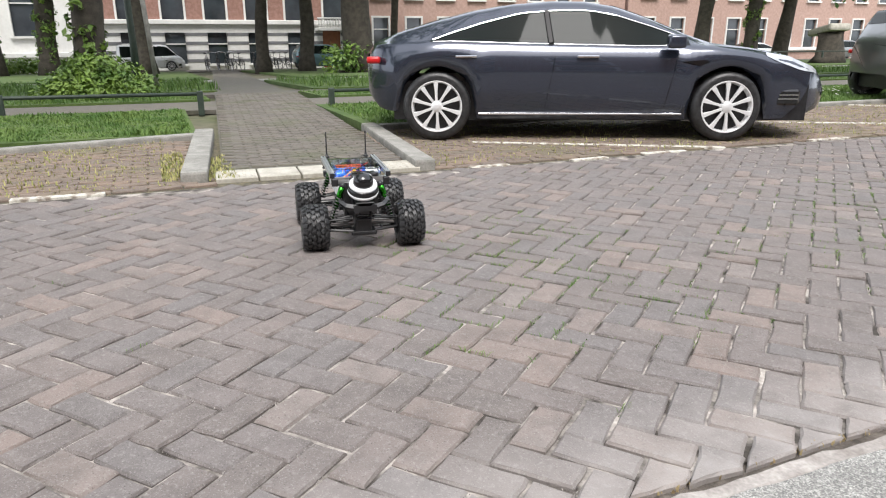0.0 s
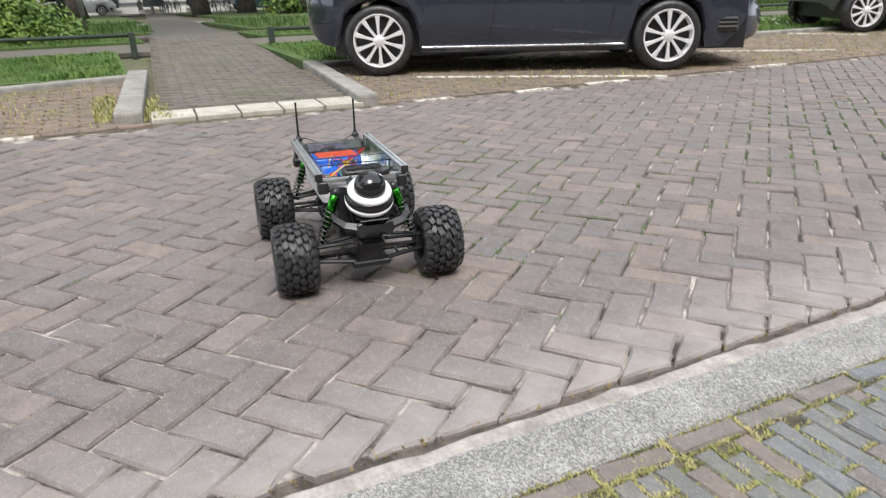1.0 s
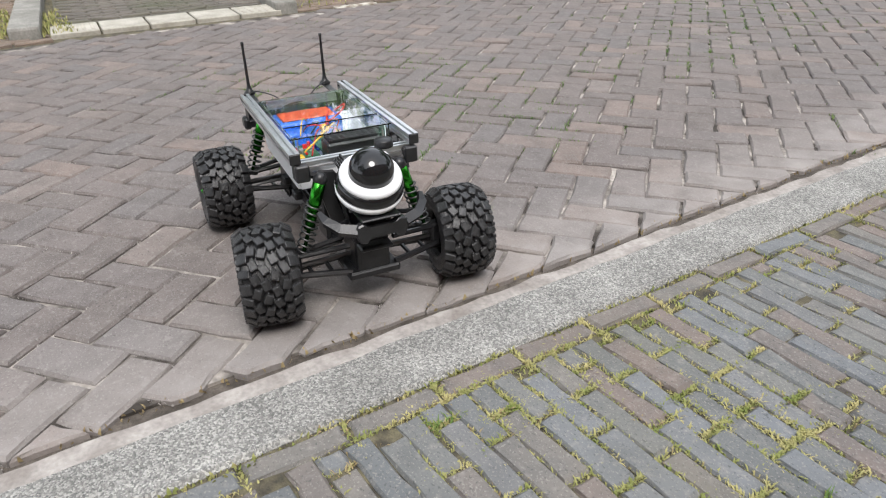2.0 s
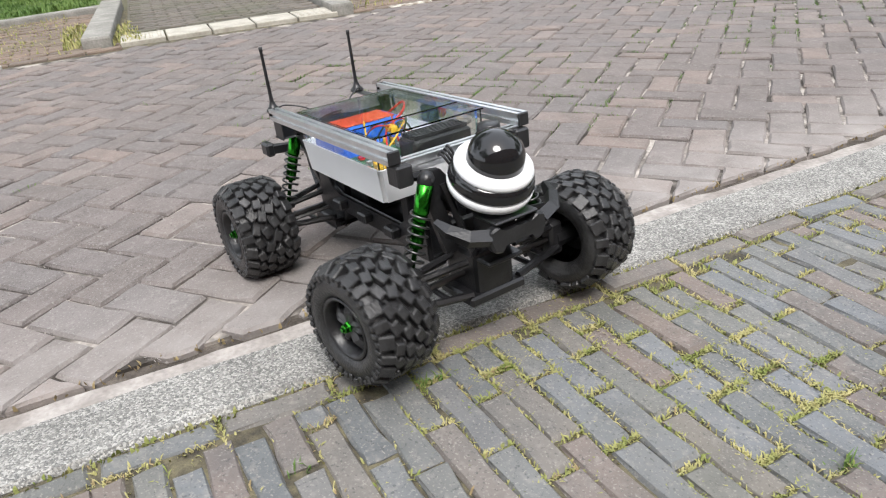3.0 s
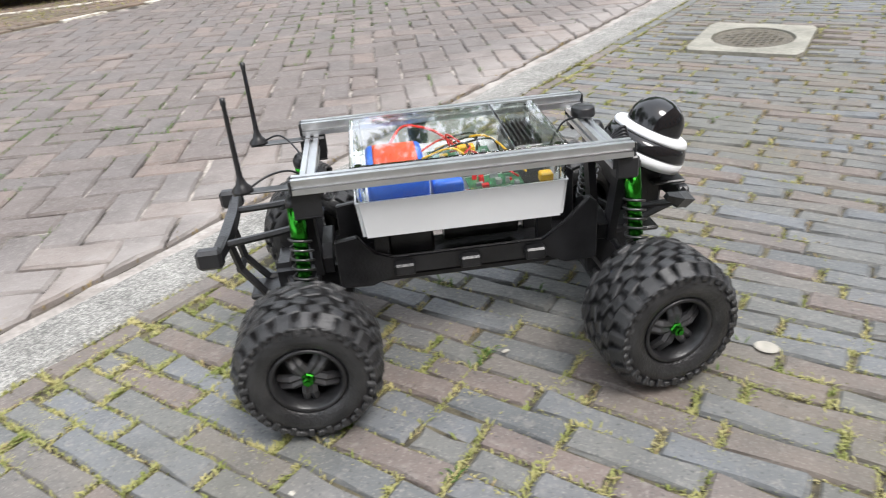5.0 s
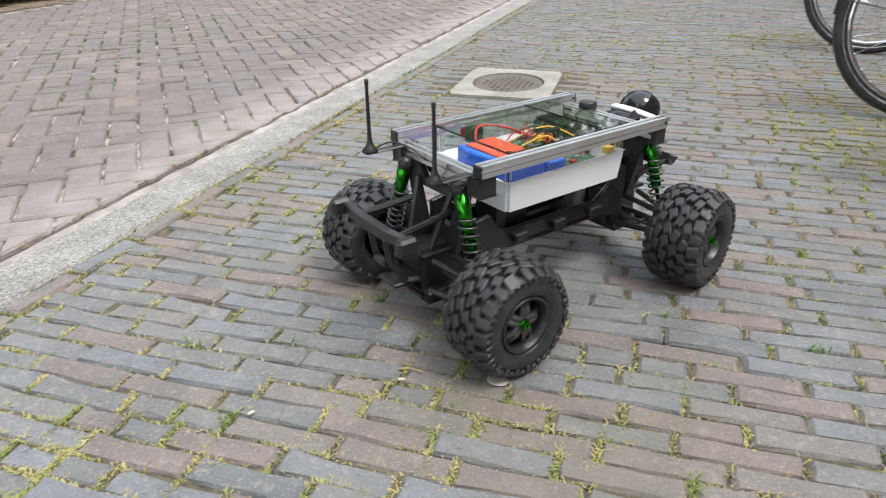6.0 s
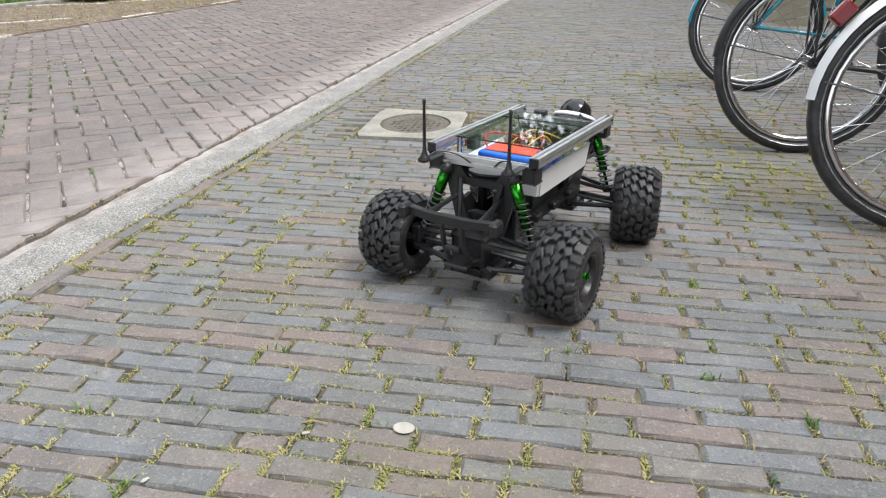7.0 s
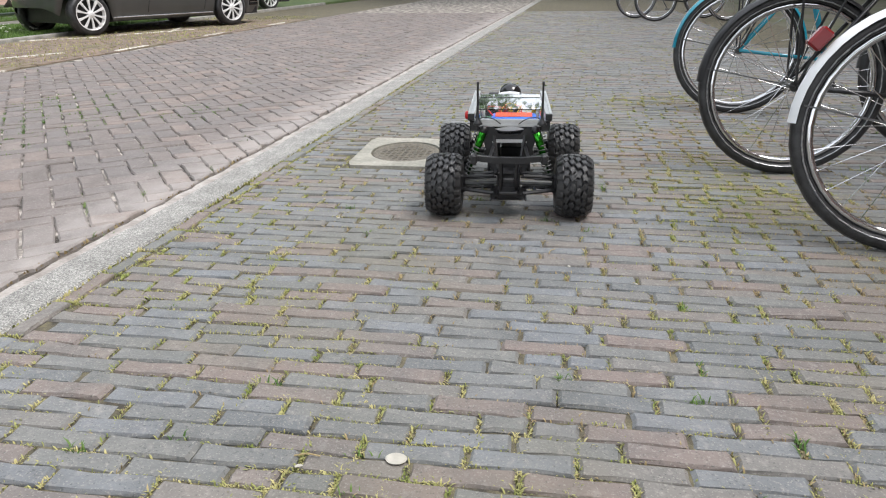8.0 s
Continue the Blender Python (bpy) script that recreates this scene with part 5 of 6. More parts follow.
def blades(name, x0, x1, y0, y1, n, h, seed, material, label, category, z=0.02):
    """Thin bent blades of grass as one mass."""
    rs = np.random.RandomState(seed)
    V, F = [], []
    for _ in range(n):
        x, y = rs.uniform(min(x0, x1), max(x0, x1)), rs.uniform(y0, y1)
        a, hh = rs.uniform(0, 6.28), h * rs.uniform(0.4, 1.3) * (0.6 + 0.8 * max(0, noise.noise(Vector((x * 1.5, y * 1.5, seed))) + 0.4))
        w, b = hh * 0.07 + 0.003, hh * rs.uniform(0.1, 0.7)
        c, s = math.cos(a), math.sin(a)
        zz = z + ground_z(x)
        k = len(V)
        V += [(x - s * w, y + c * w, zz), (x + s * w, y - c * w, zz), (x + c * b * 0.4 + s * w * 0.7, y + s * b * 0.4 - c * w * 0.7, zz + hh * 0.6), (x + c * b * 0.4 - s * w * 0.7, y + s * b * 0.4 + c * w * 0.7, zz + hh * 0.6), (x + c * b, y + s * b, zz + hh)]
        F += [(k, k + 1, k + 2, k + 3), (k + 3, k + 2, k + 4)]
    return tagged(new(name, py_mesh(name, V, F, material)), label, category, kind="stuff")


blades("verge_grass", -8.2, -5.9, -5.5, 0.08, 42000, 0.040, 1, M_GRASS, "unmown grass on the verge beside the path", "grass")
blades("verge_grass", -8.2, -5.95, 1.85, 13.0, 42000, 0.045, 2, M_GRASS, "unmown grass behind the parked cars", "grass")
blades("lawn_grass", -11.8, -10.0, -6, 0.5, 7000, 0.06, 3, M_GRASS, "short lawn grass in the park", "grass")
blades("lawn_grass", -11.8, -10.0, 2.2, 14, 7000, 0.06, 4, M_GRASS, "short lawn grass in the park", "grass")
blades("lawn_grass", -19.4, -13.1, -9, 1.0, 9000, 0.12, 5, M_GRASS, "short lawn grass in the park", "grass")
blades("lawn_grass", -19.4, -13.1, 2.8, 22, 12000, 0.12, 6, M_GRASS, "short lawn grass in the park", "grass")
blades("weed_grass", -4.9, -3.75, -0.22, -0.06, 500, 0.03, 7, M_MOSS, "dry weeds along the concrete kerb", "weeds", 0)
blades("weed_grass", -4.6, -3.65, 0.06, 0.24, 500, 0.028, 8, M_MOSS, "dry weeds along the concrete kerb", "weeds", 0)
blades("weed_grass", -5.7, -3.6, -3.5, -0.15, 2600, 0.022, 9, M_MOSS, "moss and dry grass in the parking strip's joints", "weeds", 0)
blades("weed_grass", -5.7, -3.6, 1.6, 14, 6500, 0.022, 10, M_MOSS, "moss and dry grass in the parking strip's joints", "weeds", 0)
rs = np.random.RandomState(5)
V, F = [], []
for _ in range(260):
    x, y, z = rs.uniform(-8.1, -6.2), rs.uniform(6.0, 9.5), rs.uniform(0.08, 0.16)
    k = len(V)
    for a in range(6):
        V.append((x + 0.016 * math.cos(a * 1.047), y + 0.016 * math.sin(a * 1.047), z + (0.004 if a % 2 else 0)))
    F.append(tuple(range(k, k + 6)))
tagged(new("daisies", py_mesh("daisies", V, F, M_FLOWER)), "white daisies in the verge grass", "flowers", kind="stuff")


# ---- houses across the park ----
HX = -46.0


def window_unit(parent, y, z, w, h, arch=False, frame=0.12):
    win = new("window")
    win.parent = parent
    win.matrix_basis = pose(0, y, z)
    bm = bmesh.new()
    box(bm, -0.02, -w / 2 - frame, 0, 0.10, -w / 2, h + frame, 0.01), box(bm, -0.02, w / 2, 0, 0.10, w / 2 + frame, h + frame, 0.01)
    box(bm, -0.02, -w / 2, h, 0.10, w / 2, h + frame, 0.01), box(bm, -0.10, -w / 2, h * 0.62, -0.02, w / 2, h * 0.62 + 0.07)
    part("frame", bm, M_HOUSEW, win)
    part("pane", boxm(-0.16, -w / 2, 0.0, -0.12, w / 2, h), M_PANE, win)
    part("sill", boxm(-0.02, -w / 2 - frame - 0.06, -0.12, 0.18, w / 2 + frame + 0.06, -0.004), M_HOUSEW, win)
    return win


def holed_wall(y0, y1, z0, z1, holes, thick=0.4):
    """A wall in the plane x = 0 with rectangular openings through it."""
    ys = sorted({y0, y1, *[h[0] for h in holes], *[h[1] for h in holes]})
    zs = sorted({z0, z1, *[h[2] for h in holes], *[h[3] for h in holes]})
    bm = bmesh.new()
    for a, b in zip(ys, ys[1:]):
        for c, d in zip(zs, zs[1:]):
            my, mz = (a + b) / 2, (c + d) / 2
            if not any(h[0] < my < h[1] and h[2] < mz < h[3] for h in holes):
                box(bm, -thick, a, c, 0, b, d)
    bmesh.ops.remove_doubles(bm, verts=bm.verts, dist=0.001)
    return bm


def house(name, label, y0, y1, plinth, wall_mat, base_mat, windows, low, floors, bands=False, door=None, height=10.5):
    zg = ground_z(HX)
    h = thing(name, label, "house", pose(HX, 0, zg), kind="structure")
    holes = [(y - w / 2, y + w / 2, z, z + hh) for y, w in windows for z, hh in floors if z + hh < height]
    part("wall", holed_wall(y0, y1, plinth, height, holes), wall_mat, h)
    lh = [(y - w / 2, y + w / 2, 0.35, plinth - 0.65) for y, w in low]
    if door:
        lh.append((door[0] - 0.6, door[0] + 0.6, 0.0, plinth - 0.5))
    part("base_wall", holed_wall(y0, y1, -0.2, plinth, lh, 0.5), base_mat, h, m=pose(0.1, 0, 0))
    for y, w in windows:
        for z, hh in floors:
            if z + hh < height:
                window_unit(h, y, z, w, hh)
    for y, w in low:
        win = window_unit(h, y, 0.35, w, plinth - 1.0, frame=0.0)
        win.matrix_basis = pose(0.1, y, 0.35)
    if door:
        part("door", boxm(-0.1, door[0] - 0.6, 0, -0.04, door[0] + 0.6, plinth - 0.5, 0.01), M_DOORW, h, "varnished brown front door")
    part("cornice", boxm(0.0, y0, plinth - 0.18, 0.32, y1, plinth + 0.10, 0.03), M_HOUSEW, h)
    if bands:
        for i in range(4):
            z = 0.45 + i * 0.52
            edges = sorted([(a, b) for a, b, c, dd in lh if c < z + 0.1 < dd])
            y = y0
            for a, b in edges + [(y1, y1)]:
                if a - y > 0.1:
                    part("stone_band", boxm(0.10, y, z, 0.125, a, z + 0.18), M_BANDG, h)
                y = b
    bm = prism(bmesh.new(), [(0.5, height), (-5, height + 3.2), (-10.5, height)], y0, y1)
    part("roof", bm, M_ROOF, h)
    part("side_walls", holed_wall(y0, y1, -0.2, height, [], 9.5), wall_mat, h, m=pose(-0.52, 0, 0))
    return h


wins = [-1.1 + i * 2.45 for i in range(6)]
floors = ((2.95, 2.5), (6.6, 2.3))
house("house", "banded white and red-brick town house", -2.6, 12.3, 2.85, M_HOUSEB, M_HOUSEW, [(y, 1.25) for y in wins], [(y, 1.15) for y in wins[:5]], floors, True, (11.0,))
bal = thing("balcony", "white balustraded balcony on the town house", "balcony", pose(HX + 0.1, 11.1, ground_z(HX)))
part("slab", boxm(0, -1.2, 2.3, 1.0, 1.2, 2.5, 0.03), M_HOUSEW, bal)
part("handrail", boxm(0.85, -1.2, 3.0, 1.0, 1.2, 3.12, 0.02), M_HOUSEW, bal)
for i in range(13):
    part("baluster", lathe(bmesh.new(), [(0.05, 2.5), (0.035, 2.6), (0.07, 2.72), (0.035, 2.9), (0.05, 3.0)], 8, pose(0.92, -1.1 + i * 0.183, 0)), M_HOUSEW, bal)
house("house", "white rendered villa behind the hedge", -30.0, -3.4, 1.0, M_HOUSEW, M_HOUSEW, [(-6.4 - i * 3.4, 1.5) for i in range(7)], [], ((2.0, 2.8), (6.2, 2.2)), False)
house("house", "rose-brick terrace with white window frames", 12.6, 34.0, 0.9, M_HOUSEP, M_HOUSEP, [(14.4 + i * 2.35, 1.05) for i in range(8)], [], ((1.15, 2.0), (4.4, 2.0), (7.4, 1.6)), False)
house("house", "long rose-brick terrace across the park", 34.3, 95.0, 0.9, M_HOUSEP, M_HOUSEP, [(36.2 + i * 2.9, 1.3) for i in range(20)], [], ((1.0, 2.3), (4.8, 2.1), (7.8, 1.6)), False)


def near_terrace():
    """An assumed terrace on the camera's own side of the street, seen in reflections alone, added to darken them and
    the sky light.
    """
    h = thing("terrace", "unseen dark brick terrace added for reflections", "house", pose(9.5, 0, 0, 0, 0, 180), kind="structure")
    ys = [-22.0 + 3.1 * i for i in range(15)]
    holes = [(-y - 0.6, -y + 0.6, z, z + 2.0) for y in ys for z in (0.9, 4.2, 7.4)]
    part("wall", holed_wall(-26, 26, -0.1, 10.5, holes), M_HOUSEB, h)
    for y in ys:
        for z in (0.9, 4.2, 7.4):
            window_unit(h, -y, z, 1.2, 2.0)
    part("roof", prism(bmesh.new(), [(0.4, 10.5), (-4, 13.0), (-8, 10.5)], -26, 26), M_ROOF, h)
    part("side_walls", holed_wall(-26, 26, -0.1, 10.5, [], 7.0), M_HOUSEB, h, m=pose(-0.52, 0, 0))


near_terrace()
for i, (x, y) in enumerate(((3.7, -15.0), (3.7, 24.0), (4.6, 32.0))):
    tree("street tree along the near pavement", x, y, 0.22, 0, 30 + i)


# ---- bricks of street, bay, path and pavement ----
def clip_x(poly, xmax):
    out = []
    for (ax, ay), (bx, by) in zip(poly, poly[1:] + poly[:1]):
        if ax <= xmax:
            out.append((ax, ay))
        if (ax <= xmax) != (bx <= xmax):
            t = (xmax - ax) / (bx - ax)
            out.append((xmax, ay + (by - ay) * t))
    return out


def brick_geo(poly, rnd, V, F, z=0.0, depth=0.03, round_=0.006, wob=0.0025, tilt=0.02, cuts=2):
    """A worn brick with a rounded, wavy upper edge over the outline poly."""
    pts = []
    n = len(poly)
    for i in range(n):
        a, b = poly[i], poly[(i + 1) % n]
        pts.append(a)
        m = cuts if math.hypot(b[0] - a[0], b[1] - a[1]) > 0.06 else 1
        for k in range(1, m + 1):
            t = k / (m + 1)
            pts.append((a[0] + (b[0] - a[0]) * t, a[1] + (b[1] - a[1]) * t))
    cx, cy = sum(p[0] for p in pts) / len(pts), sum(p[1] for p in pts) / len(pts)
    pts = [(x + rnd.uniform(-wob, wob), y + rnd.uniform(-wob, wob)) for x, y in pts]
    tx, ty = rnd.gauss(0, tilt), rnd.gauss(0, tilt)
    N, k = len(pts), len(V)
    lift = lambda x, y: z + (x - cx) * tx + (y - cy) * ty
    for x, y in pts:
        V.append((x, y, z - depth))
    for x, y in pts:
        V.append((x, y, lift(x, y) - round_))
    for x, y in pts:
        d = math.hypot(x - cx, y - cy) or 1
        q = max(0.55, 1 - round_ * 1.1 / d)
        V.append((cx + (x - cx) * q, cy + (y - cy) * q, lift(x, y)))
    for j in range(N):
        a = (j + 1) % N
        F.append((k + j, k + a, k + N + a, k + N + j))
        F.append((k + N + j, k + N + a, k + 2 * N + a, k + 2 * N + j))
    F.append(tuple(range(k + 2 * N, k + 3 * N)))


def rect(cx, cy, hx, hy, a):
    c, s = math.cos(a), math.sin(a)
    return [(cx + c * x - s * y, cy + s * x + c * y) for x, y in ((-hx, -hy), (hx, -hy), (hx, hy), (-hx, hy))]


def lay(owner, bricks, material, near, far_name, far_label, seed, **kw):
    """Bricks of the near stretch as parts that share a few meshes; the rest as one mass."""
    rnd = random.Random(seed)
    V, F = [], []
    kinds = {}
    for cx, cy, hx, hy, a, cut in bricks:
        cx, cy, a = cx + rnd.gauss(0, 0.0012), cy + rnd.gauss(0, 0.0012), a + rnd.gauss(0, 0.012)
        z = rnd.gauss(0, 0.0016)
        if near(cx, cy) and cut is None:
            key = (round(hx, 4), round(hy, 4), rnd.randrange(7))
            if key not in kinds:
                v, f = [], []
                brick_geo(rect(0, 0, hx, hy, 0), rnd, v, f, **kw)
                kinds[key] = py_mesh("brick", v, f, material)
            o = new("brick", kinds[key])
            o.parent = owner
            o.matrix_basis = pose(cx, cy, z, 0, 0, math.degrees(a) + 180 * rnd.randrange(2))
            continue
        poly = rect(cx, cy, hx, hy, a)
        if cut is not None:
            poly = clip_x(poly, cut)
            size = abs(sum(p[0] * q[1] - q[0] * p[1] for p, q in zip(poly, poly[1:] + poly[:1]))) / 2
            if len(poly) < 3 or size < 0.0016:
                continue
        if near(cx, cy):
            v, f = [], []
            brick_geo(poly, rnd, v, f, z=z, **kw)
            o = new("brick", py_mesh("brick", v, f, material))
            o.parent = owner
        else:
            brick_geo(poly, rnd, V, F, z=z, **kw)
    o = new(far_name, py_mesh(far_name, V, F, material))
    o.parent = owner
    tagged(o, far_label, kind="stuff")


ROAD_A, RW = radians(40.0), 0.0985
RO = (-0.215, 0.38)


def road_bricks():
    c, s = math.cos(ROAD_A), math.sin(ROAD_A)
    g = 0.0032
    CUT = random.Random(77)
    out = []
    for i in range(-190, 191):
        for j in range(-190, 191):
            t = (i - j) % 4
            if t == 0:
                u, v, hx, hy = (i + 1) * RW, (j + 0.5) * RW, RW - g, RW / 2 - g
            elif t == 2:
                u, v, hx, hy = (i + 0.5) * RW, j * RW, RW / 2 - g, RW - g
            else:
                continue
            x, y = RO[0] + c * u - s * v, RO[1] + s * u + c * v
            if not (-3.42 < x < 0.09 and -3.2 < y < 15.0):
                continue
            if hx < hy:
                out.append((x, y, hy, hx, ROAD_A + math.pi / 2, CUT.uniform(-0.010, 0.004) if x > -0.14 else None))
            else:
                out.append((x, y, hx, hy, ROAD_A, CUT.uniform(-0.010, 0.004) if x > -0.14 else None))
    return out


lay(road, road_bricks(), M_ROAD, lambda x, y: x > -1.25 and -0.5 < y < 1.75, "road_bricks", "purple-brown herringbone bricks", 31, wob=0.0032, tilt=0.022, round_=0.0065)

PAVE_A, PL, PW = radians(2.0), 0.179, 0.0472


def pave_bricks():
    rnd = random.Random(8)
    c, s = math.cos(PAVE_A), math.sin(PAVE_A)
    out = []
    for j in range(-40, 345):
        off = (0.5 if j % 2 else 0.0) * PL + rnd.uniform(-0.03, 0.03)
        for i in range(-8, 30):
            u, v = i * PL + off, j * PW
            hx = PL / 2 - 0.0026
            x, y = 0.22 + c * u, s * u + v
            if rnd.random() < 0.05 and x > 0.5:
                if not (MX0 - 0.1 < x < MX1 + 0.1 and MY0 - 0.02 < y < MY1 + 0.02) and x < 3.2 and -1.6 < y < 15.5:
                    out.append((x + hx * 0.52, y, hx * 0.47, PW / 2 - 0.0014, PAVE_A, None))
                    out.append((x - hx * 0.52, y, hx * 0.47, PW / 2 - 0.0014, PAVE_A, None))
                    continue
            if x + hx < 0.30 or x > 4.1 or not -1.6 < y < 15.5:
                continue
            if MX0 - 0.055 < x < MX1 + 0.055 and MY0 - 0.02 < y < MY1 + 0.02:
                continue
            if y > 8 and x > 3.2:
                continue
            if x - hx < 0.262:
                x, hx = (0.262 + x + hx) / 2, (x + hx - 0.262) / 2
            out.append((x, y, hx, PW / 2 - 0.0014, PAVE_A, None))
    y = -1.6
    while y < 15.5:
        out.append((0.234, y + 0.085, 0.083, 0.022, math.pi / 2 + rnd.uniform(-0.03, 0.03), None))
        y += 0.1745
    return out


PB = pave_bricks()
lay(pavement, PB, M_PAVE, lambda x, y: x < 1.55 and 0.15 < y < 1.70, "pavement_bricks", "slate grey and rust red bricks", 32, wob=0.0024, tilt=0.014, round_=0.0065)

out = []
for j in range(0, 26):
    for i in range(-14, 70):
        x, y = -3.60 - j * 0.085, i * 0.205 + (0.1 if j % 2 else 0)
        if not (0.0 < y < 1.5) and y < 13 and x > -5.7:
            out.append((x, y, 0.097, 0.037, math.pi / 2, None))
lay(bay, out, M_BAY, lambda x, y: False, "bay_bricks", "brown mossy bricks of the parking strip", 33, cuts=1)
out = []
for j in range(0, 90):
    for i in range(0, 7):
        x = -4.02 - j * 0.075
        y = 0.26 + i * 0.185 + (0.09 if j % 2 else 0) + 0.075 * (-3.92 - x)
        if y < 1.40 + 0.075 * (-3.92 - x):
            out.append((x, y, 0.085, 0.032, math.pi / 2 - 0.07, None))
V, F = [], []
rnd = random.Random(34)
for x, y, a, b, c, _ in out:
    brick_geo(rect(x, y, a, b, c), rnd, V, F, z=0.022 + rnd.gauss(0, 0.0015), cuts=1)
o = new("path_bricks", py_mesh("path_bricks", V, F, M_PATH))
o.parent = footpath
tagged(o, "grey-brown footpath bricks", kind="stuff")


# ---- moss, grass and litter in the joints ----
def joint_tufts(name, bricks, n, pick, h, seed, material, label, spread=0.012, per=(5, 16)):
    rs = np.random.RandomState(seed)
    V, F = [], []
    done = 0
    tries = 0
    while done < n and tries < n * 40:
        tries += 1
        cx, cy, hx, hy, a, _ = bricks[rs.randint(len(bricks))]
        if rs.rand() > pick(cx, cy):
            continue
        done += 1
        c, s = math.cos(a), math.sin(a)
        if rs.rand() < 0.55:
            u, v = (hx + 0.004) * (1 if rs.rand() < 0.5 else -1), rs.uniform(-hy, hy)
            du, dv = 0.0035, spread
        else:
            u, v = rs.uniform(-hx, hx), (hy + 0.004) * (1 if rs.rand() < 0.5 else -1)
            du, dv = spread, 0.0035
        for _ in range(rs.randint(*per)):
            uu, vv = u + rs.normal() * du, v + rs.normal() * dv
            x, y = cx + c * uu - s * vv, cy + s * uu + c * vv
            t, hh = rs.uniform(0, 6.28), h * rs.uniform(0.4, 1.5)
            w, b = rs.uniform(0.0006, 0.0014), hh * rs.uniform(0.3, 1.6)
            ct, st_ = math.cos(t), math.sin(t)
            k = len(V)
            z = -0.007
            V += [(x - st_ * w, y + ct * w, z), (x + st_ * w, y - ct * w, z), (x + ct * b * 0.5 + st_ * w * 1.3, y + st_ * b * 0.5 - ct * w * 1.3, z + hh * 0.8), (x + ct * b * 0.5 - st_ * w * 1.3, y + st_ * b * 0.5 + ct * w * 1.3, z + hh * 0.8), (x + ct * b, y + st_ * b, z + hh)]
            F += [(k, k + 1, k + 2, k + 3), (k + 3, k + 2, k + 4)]
    return tagged(new(name, py_mesh(name, V, F, material)), label, "moss", kind="stuff")


def patch(x, y, f=1.6, o=0.0):
    return min(1.0, max(0.04, 0.35 + 1.6 * noise.noise(Vector((x * f + o, y * f, 3.7)))))


joint_tufts("joint_moss", PB, 16000, lambda x, y: max(0.12, patch(x, y)) * (1.0 if y < 1.5 else 0.5 if y < 5 else 0.3) * (1.0 if x < 1.1 else 0.6), 0.0066, 41, M_MOSS, "yellow-green moss in the pavement joints", 0.024, (12, 34))
joint_tufts("joint_grass", PB, 190, lambda x, y: patch(x, y, 2.2, 9) * (1.0 if y < 4 else 0.3), 0.013, 42, M_GRASS, "small grass tufts in the pavement joints", per=(8, 24))
joint_tufts("bike_moss", PB, 7000, lambda x, y: patch(x, y, 2.4, 4) if 1.84 < x + 0.12 * math.sin(y * 3) < 2.45 and 2.1 < y < 4.8 else 0.0, 0.0072, 43, M_MOSS, "thick dry moss beside the parked bicycles", 0.028, (12, 30))
joint_tufts("litter", PB, 7000, lambda x, y: max(0.2, patch(x, y, 1.1, 20)) * (1.0 if y < 4 else 0.4), 0.0075, 44, M_DRY, "dry plant crumbs in the joints", 0.016, (3, 9))
joint_tufts("bike_litter", PB, 4200, lambda x, y: patch(x, y, 2.0, 7) if 1.75 < x + 0.15 * math.sin(y * 2.3) < 2.5 and 1.6 < y < 4.6 else 0.0, 0.0068, 49, M_DRY, "matted dry litter beside the parked bicycles", 0.032, (8, 22))
RB = road_bricks()
joint_tufts("road_moss", RB, 900, lambda x, y: 1.0 if -2.2 < x < -0.6 and 0.4 < y < 4.5 and patch(x, y, 1.3, 30) > 0.3 else 0.03, 0.010, 45, M_GRASS, "thin green moss between the street bricks", 0.03)
joint_tufts("sand_crumbs", RB, 1400, lambda x, y: 1.0 if x > -1.6 and y < 4 else 0.2, 0.003, 46, M_MORTAR, "pale sand crumbs in the street joints", 0.012, (3, 9))
blades("kerb_moss", 0.205, 0.222, -1.0, 6.0, 1500, 0.010, 47, M_MOSS, "moss along the kerbstone", "moss", -0.004)
blades("gutter_weeds", -0.02, 0.008, -0.6, 3.0, 420, 0.010, 48, M_DRY, "dry weeds in the gutter crack", "weeds", -0.01)


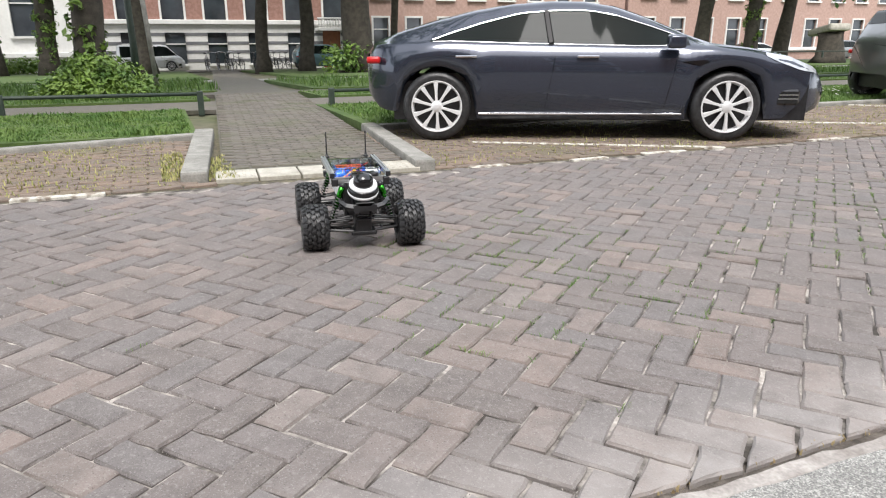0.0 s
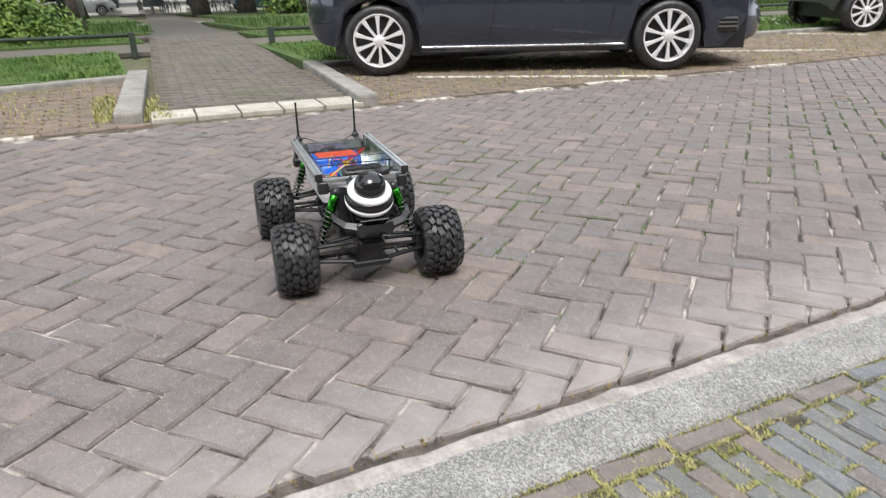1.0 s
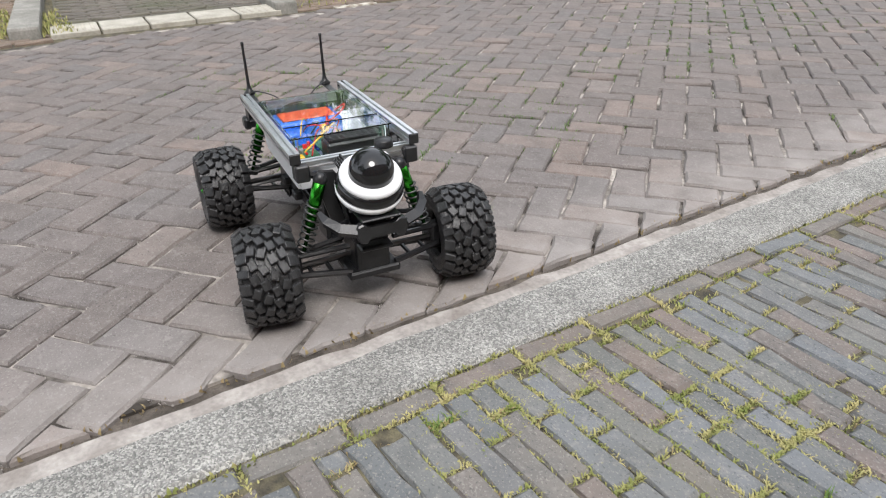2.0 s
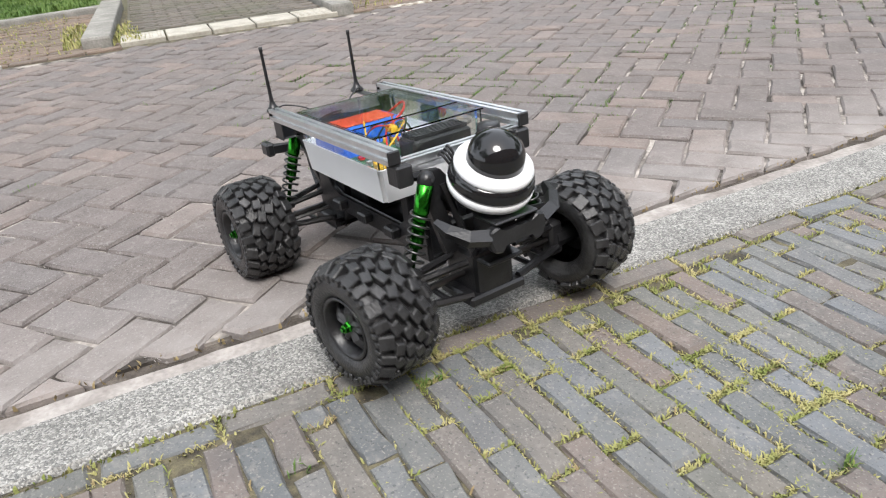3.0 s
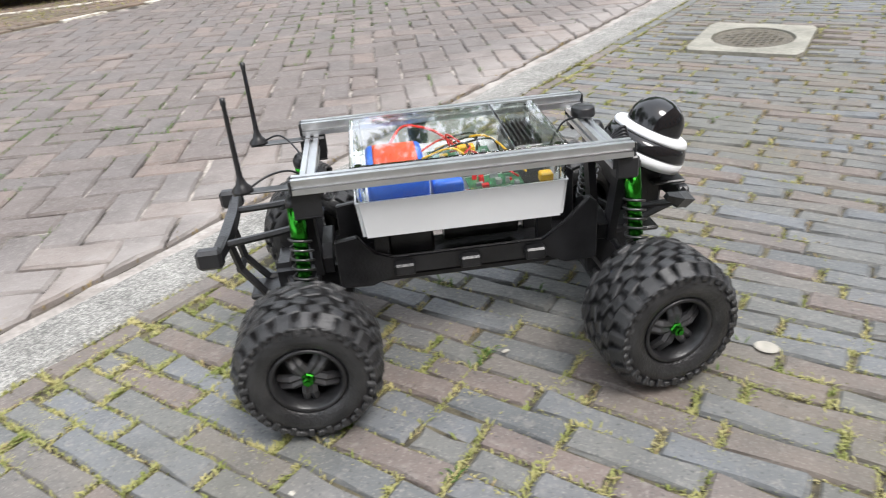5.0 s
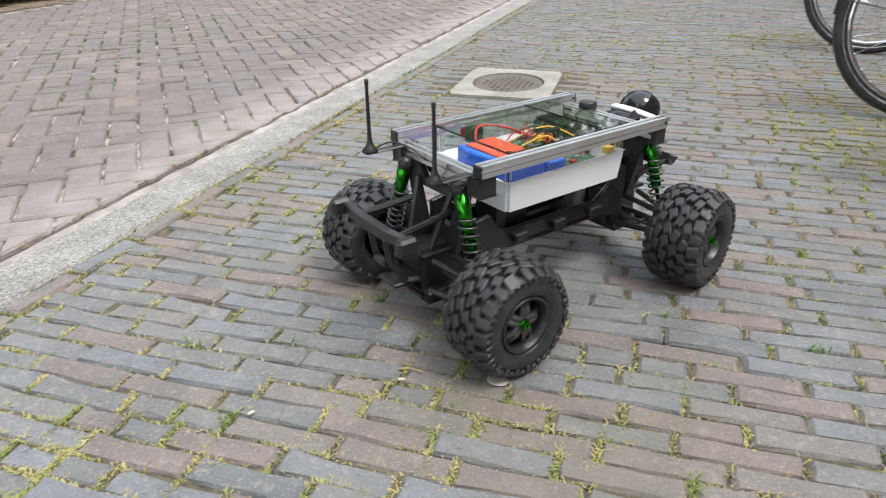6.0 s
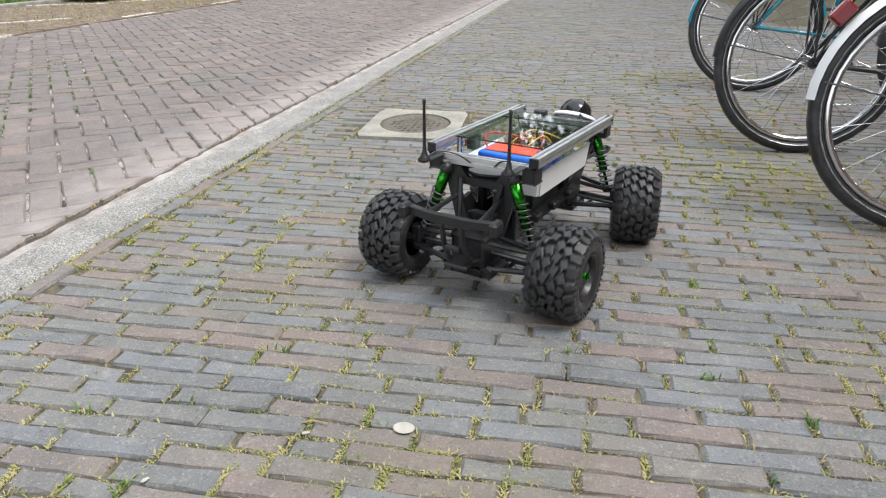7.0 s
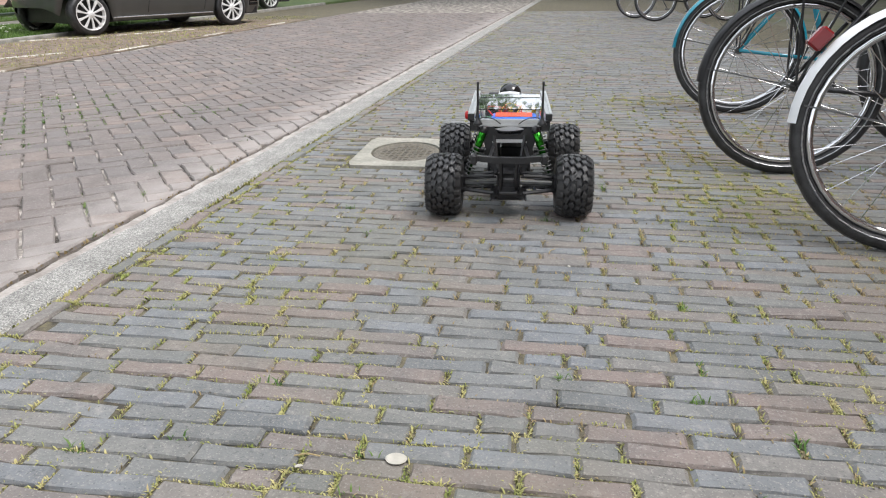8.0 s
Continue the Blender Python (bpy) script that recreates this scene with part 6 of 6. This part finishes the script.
# ---- what moves ----
ROBOT = [
    (0, -2.153, 0.614, -8, 0, 0),
    (0.5, -1.587, 0.539, -7.3, 0, 0),
    (1, -0.997, 0.472, -7, 0, 0),
    (1.5, -0.569, 0.421, -6.9, 0, 0),
    (2, -0.366, 0.396, -6.8, 0, 0),
    (2.2, -0.288, 0.382, -6.7, 0, 0),
    (3.3, 0.095, 0.403, 13.4, 0, 4),
    (3.5, 0.183, 0.461, 16.9, -1.2, 4),
    (4, 0.338, 0.577, 26.2, -0.3, 1.3),
    (4.5, 0.532, 0.745, 34.9, -0.9, 2),
    (5, 0.739, 0.966, 41, 0, 0),
    (5.2, 0.857, 1.072, 41.5, 0, 0),
    (6.3, 1.256, 1.606, 59.9, 0, 0),
    (6.5, 1.26, 1.627, 60.5, 0, 0),
    (7, 1.308, 1.841, 70.6, 0, 0),
    (7.5, 1.287, 2.212, 88.7, 0, 0),
    (8, 1.217, 2.619, 95.6, 0, 0),
]
STEER = [(0, 0), (0.5, 0), (1.0, -2), (1.5, -5), (2.0, -7), (2.2, -6), (3.3, 16), (4.0, 14), (4.5, 12), (5.2, 9), (5.8, 12), (6.3, 10), (6.8, 20), (7.3, 16), (7.7, 5), (8.0, 0)]


def smooth(rows, t):
    """A smooth curve through rows of (seconds, values...)."""
    ts = np.array([r[0] for r in rows], float)
    vs = np.array([r[1:] for r in rows], float)
    sl = np.zeros_like(vs)
    for i in range(len(ts)):
        a, b = max(i - 1, 0), min(i + 1, len(ts) - 1)
        sl[i] = (vs[b] - vs[a]) / (ts[b] - ts[a])
    i = int(np.clip(np.searchsorted(ts, t, "right") - 1, 0, len(ts) - 2))
    h = ts[i + 1] - ts[i]
    u = (t - ts[i]) / h
    return (2 * u ** 3 - 3 * u ** 2 + 1) * vs[i] + (u ** 3 - 2 * u ** 2 + u) * h * sl[i] + (-2 * u ** 3 + 3 * u ** 2) * vs[i + 1] + (u ** 3 - u ** 2) * h * sl[i + 1]


def motions():
    ts = [round(i * 0.1, 1) for i in range(81)]
    at = [smooth(ROBOT, t) for t in ts]
    walk(robot, [(t, pose(x, y, abs(p) * 0.0018, r, -p, a)) for t, (x, y, a, r, p) in zip(ts, at)])
    for (f, s), w in wheels.items():
        roll, rows, last = 37.0 * (f + 2 * s), [], None
        for t, (x, y, a, _, _) in zip(ts, at):
            r = radians(a)
            hub = Vector((x + f * WB * math.cos(r) - s * TR * math.sin(r), y + f * WB * math.sin(r) + s * TR * math.cos(r), 0))
            st = float(np.interp(t, [q[0] for q in STEER], [q[1] for q in STEER])) if f > 0 else 0.0
            if last is not None:
                step = hub - last
                head = r + radians(st)
                roll += math.degrees((step.x * math.cos(head) + step.y * math.sin(head)) / 0.1)
            last = hub
            rows.append((t, pose(f * WB, s * TR, 0.1, 0, 0, st) @ pose(0, 0, 0, 0, roll, 0)))
        walk(w, rows)


motions()
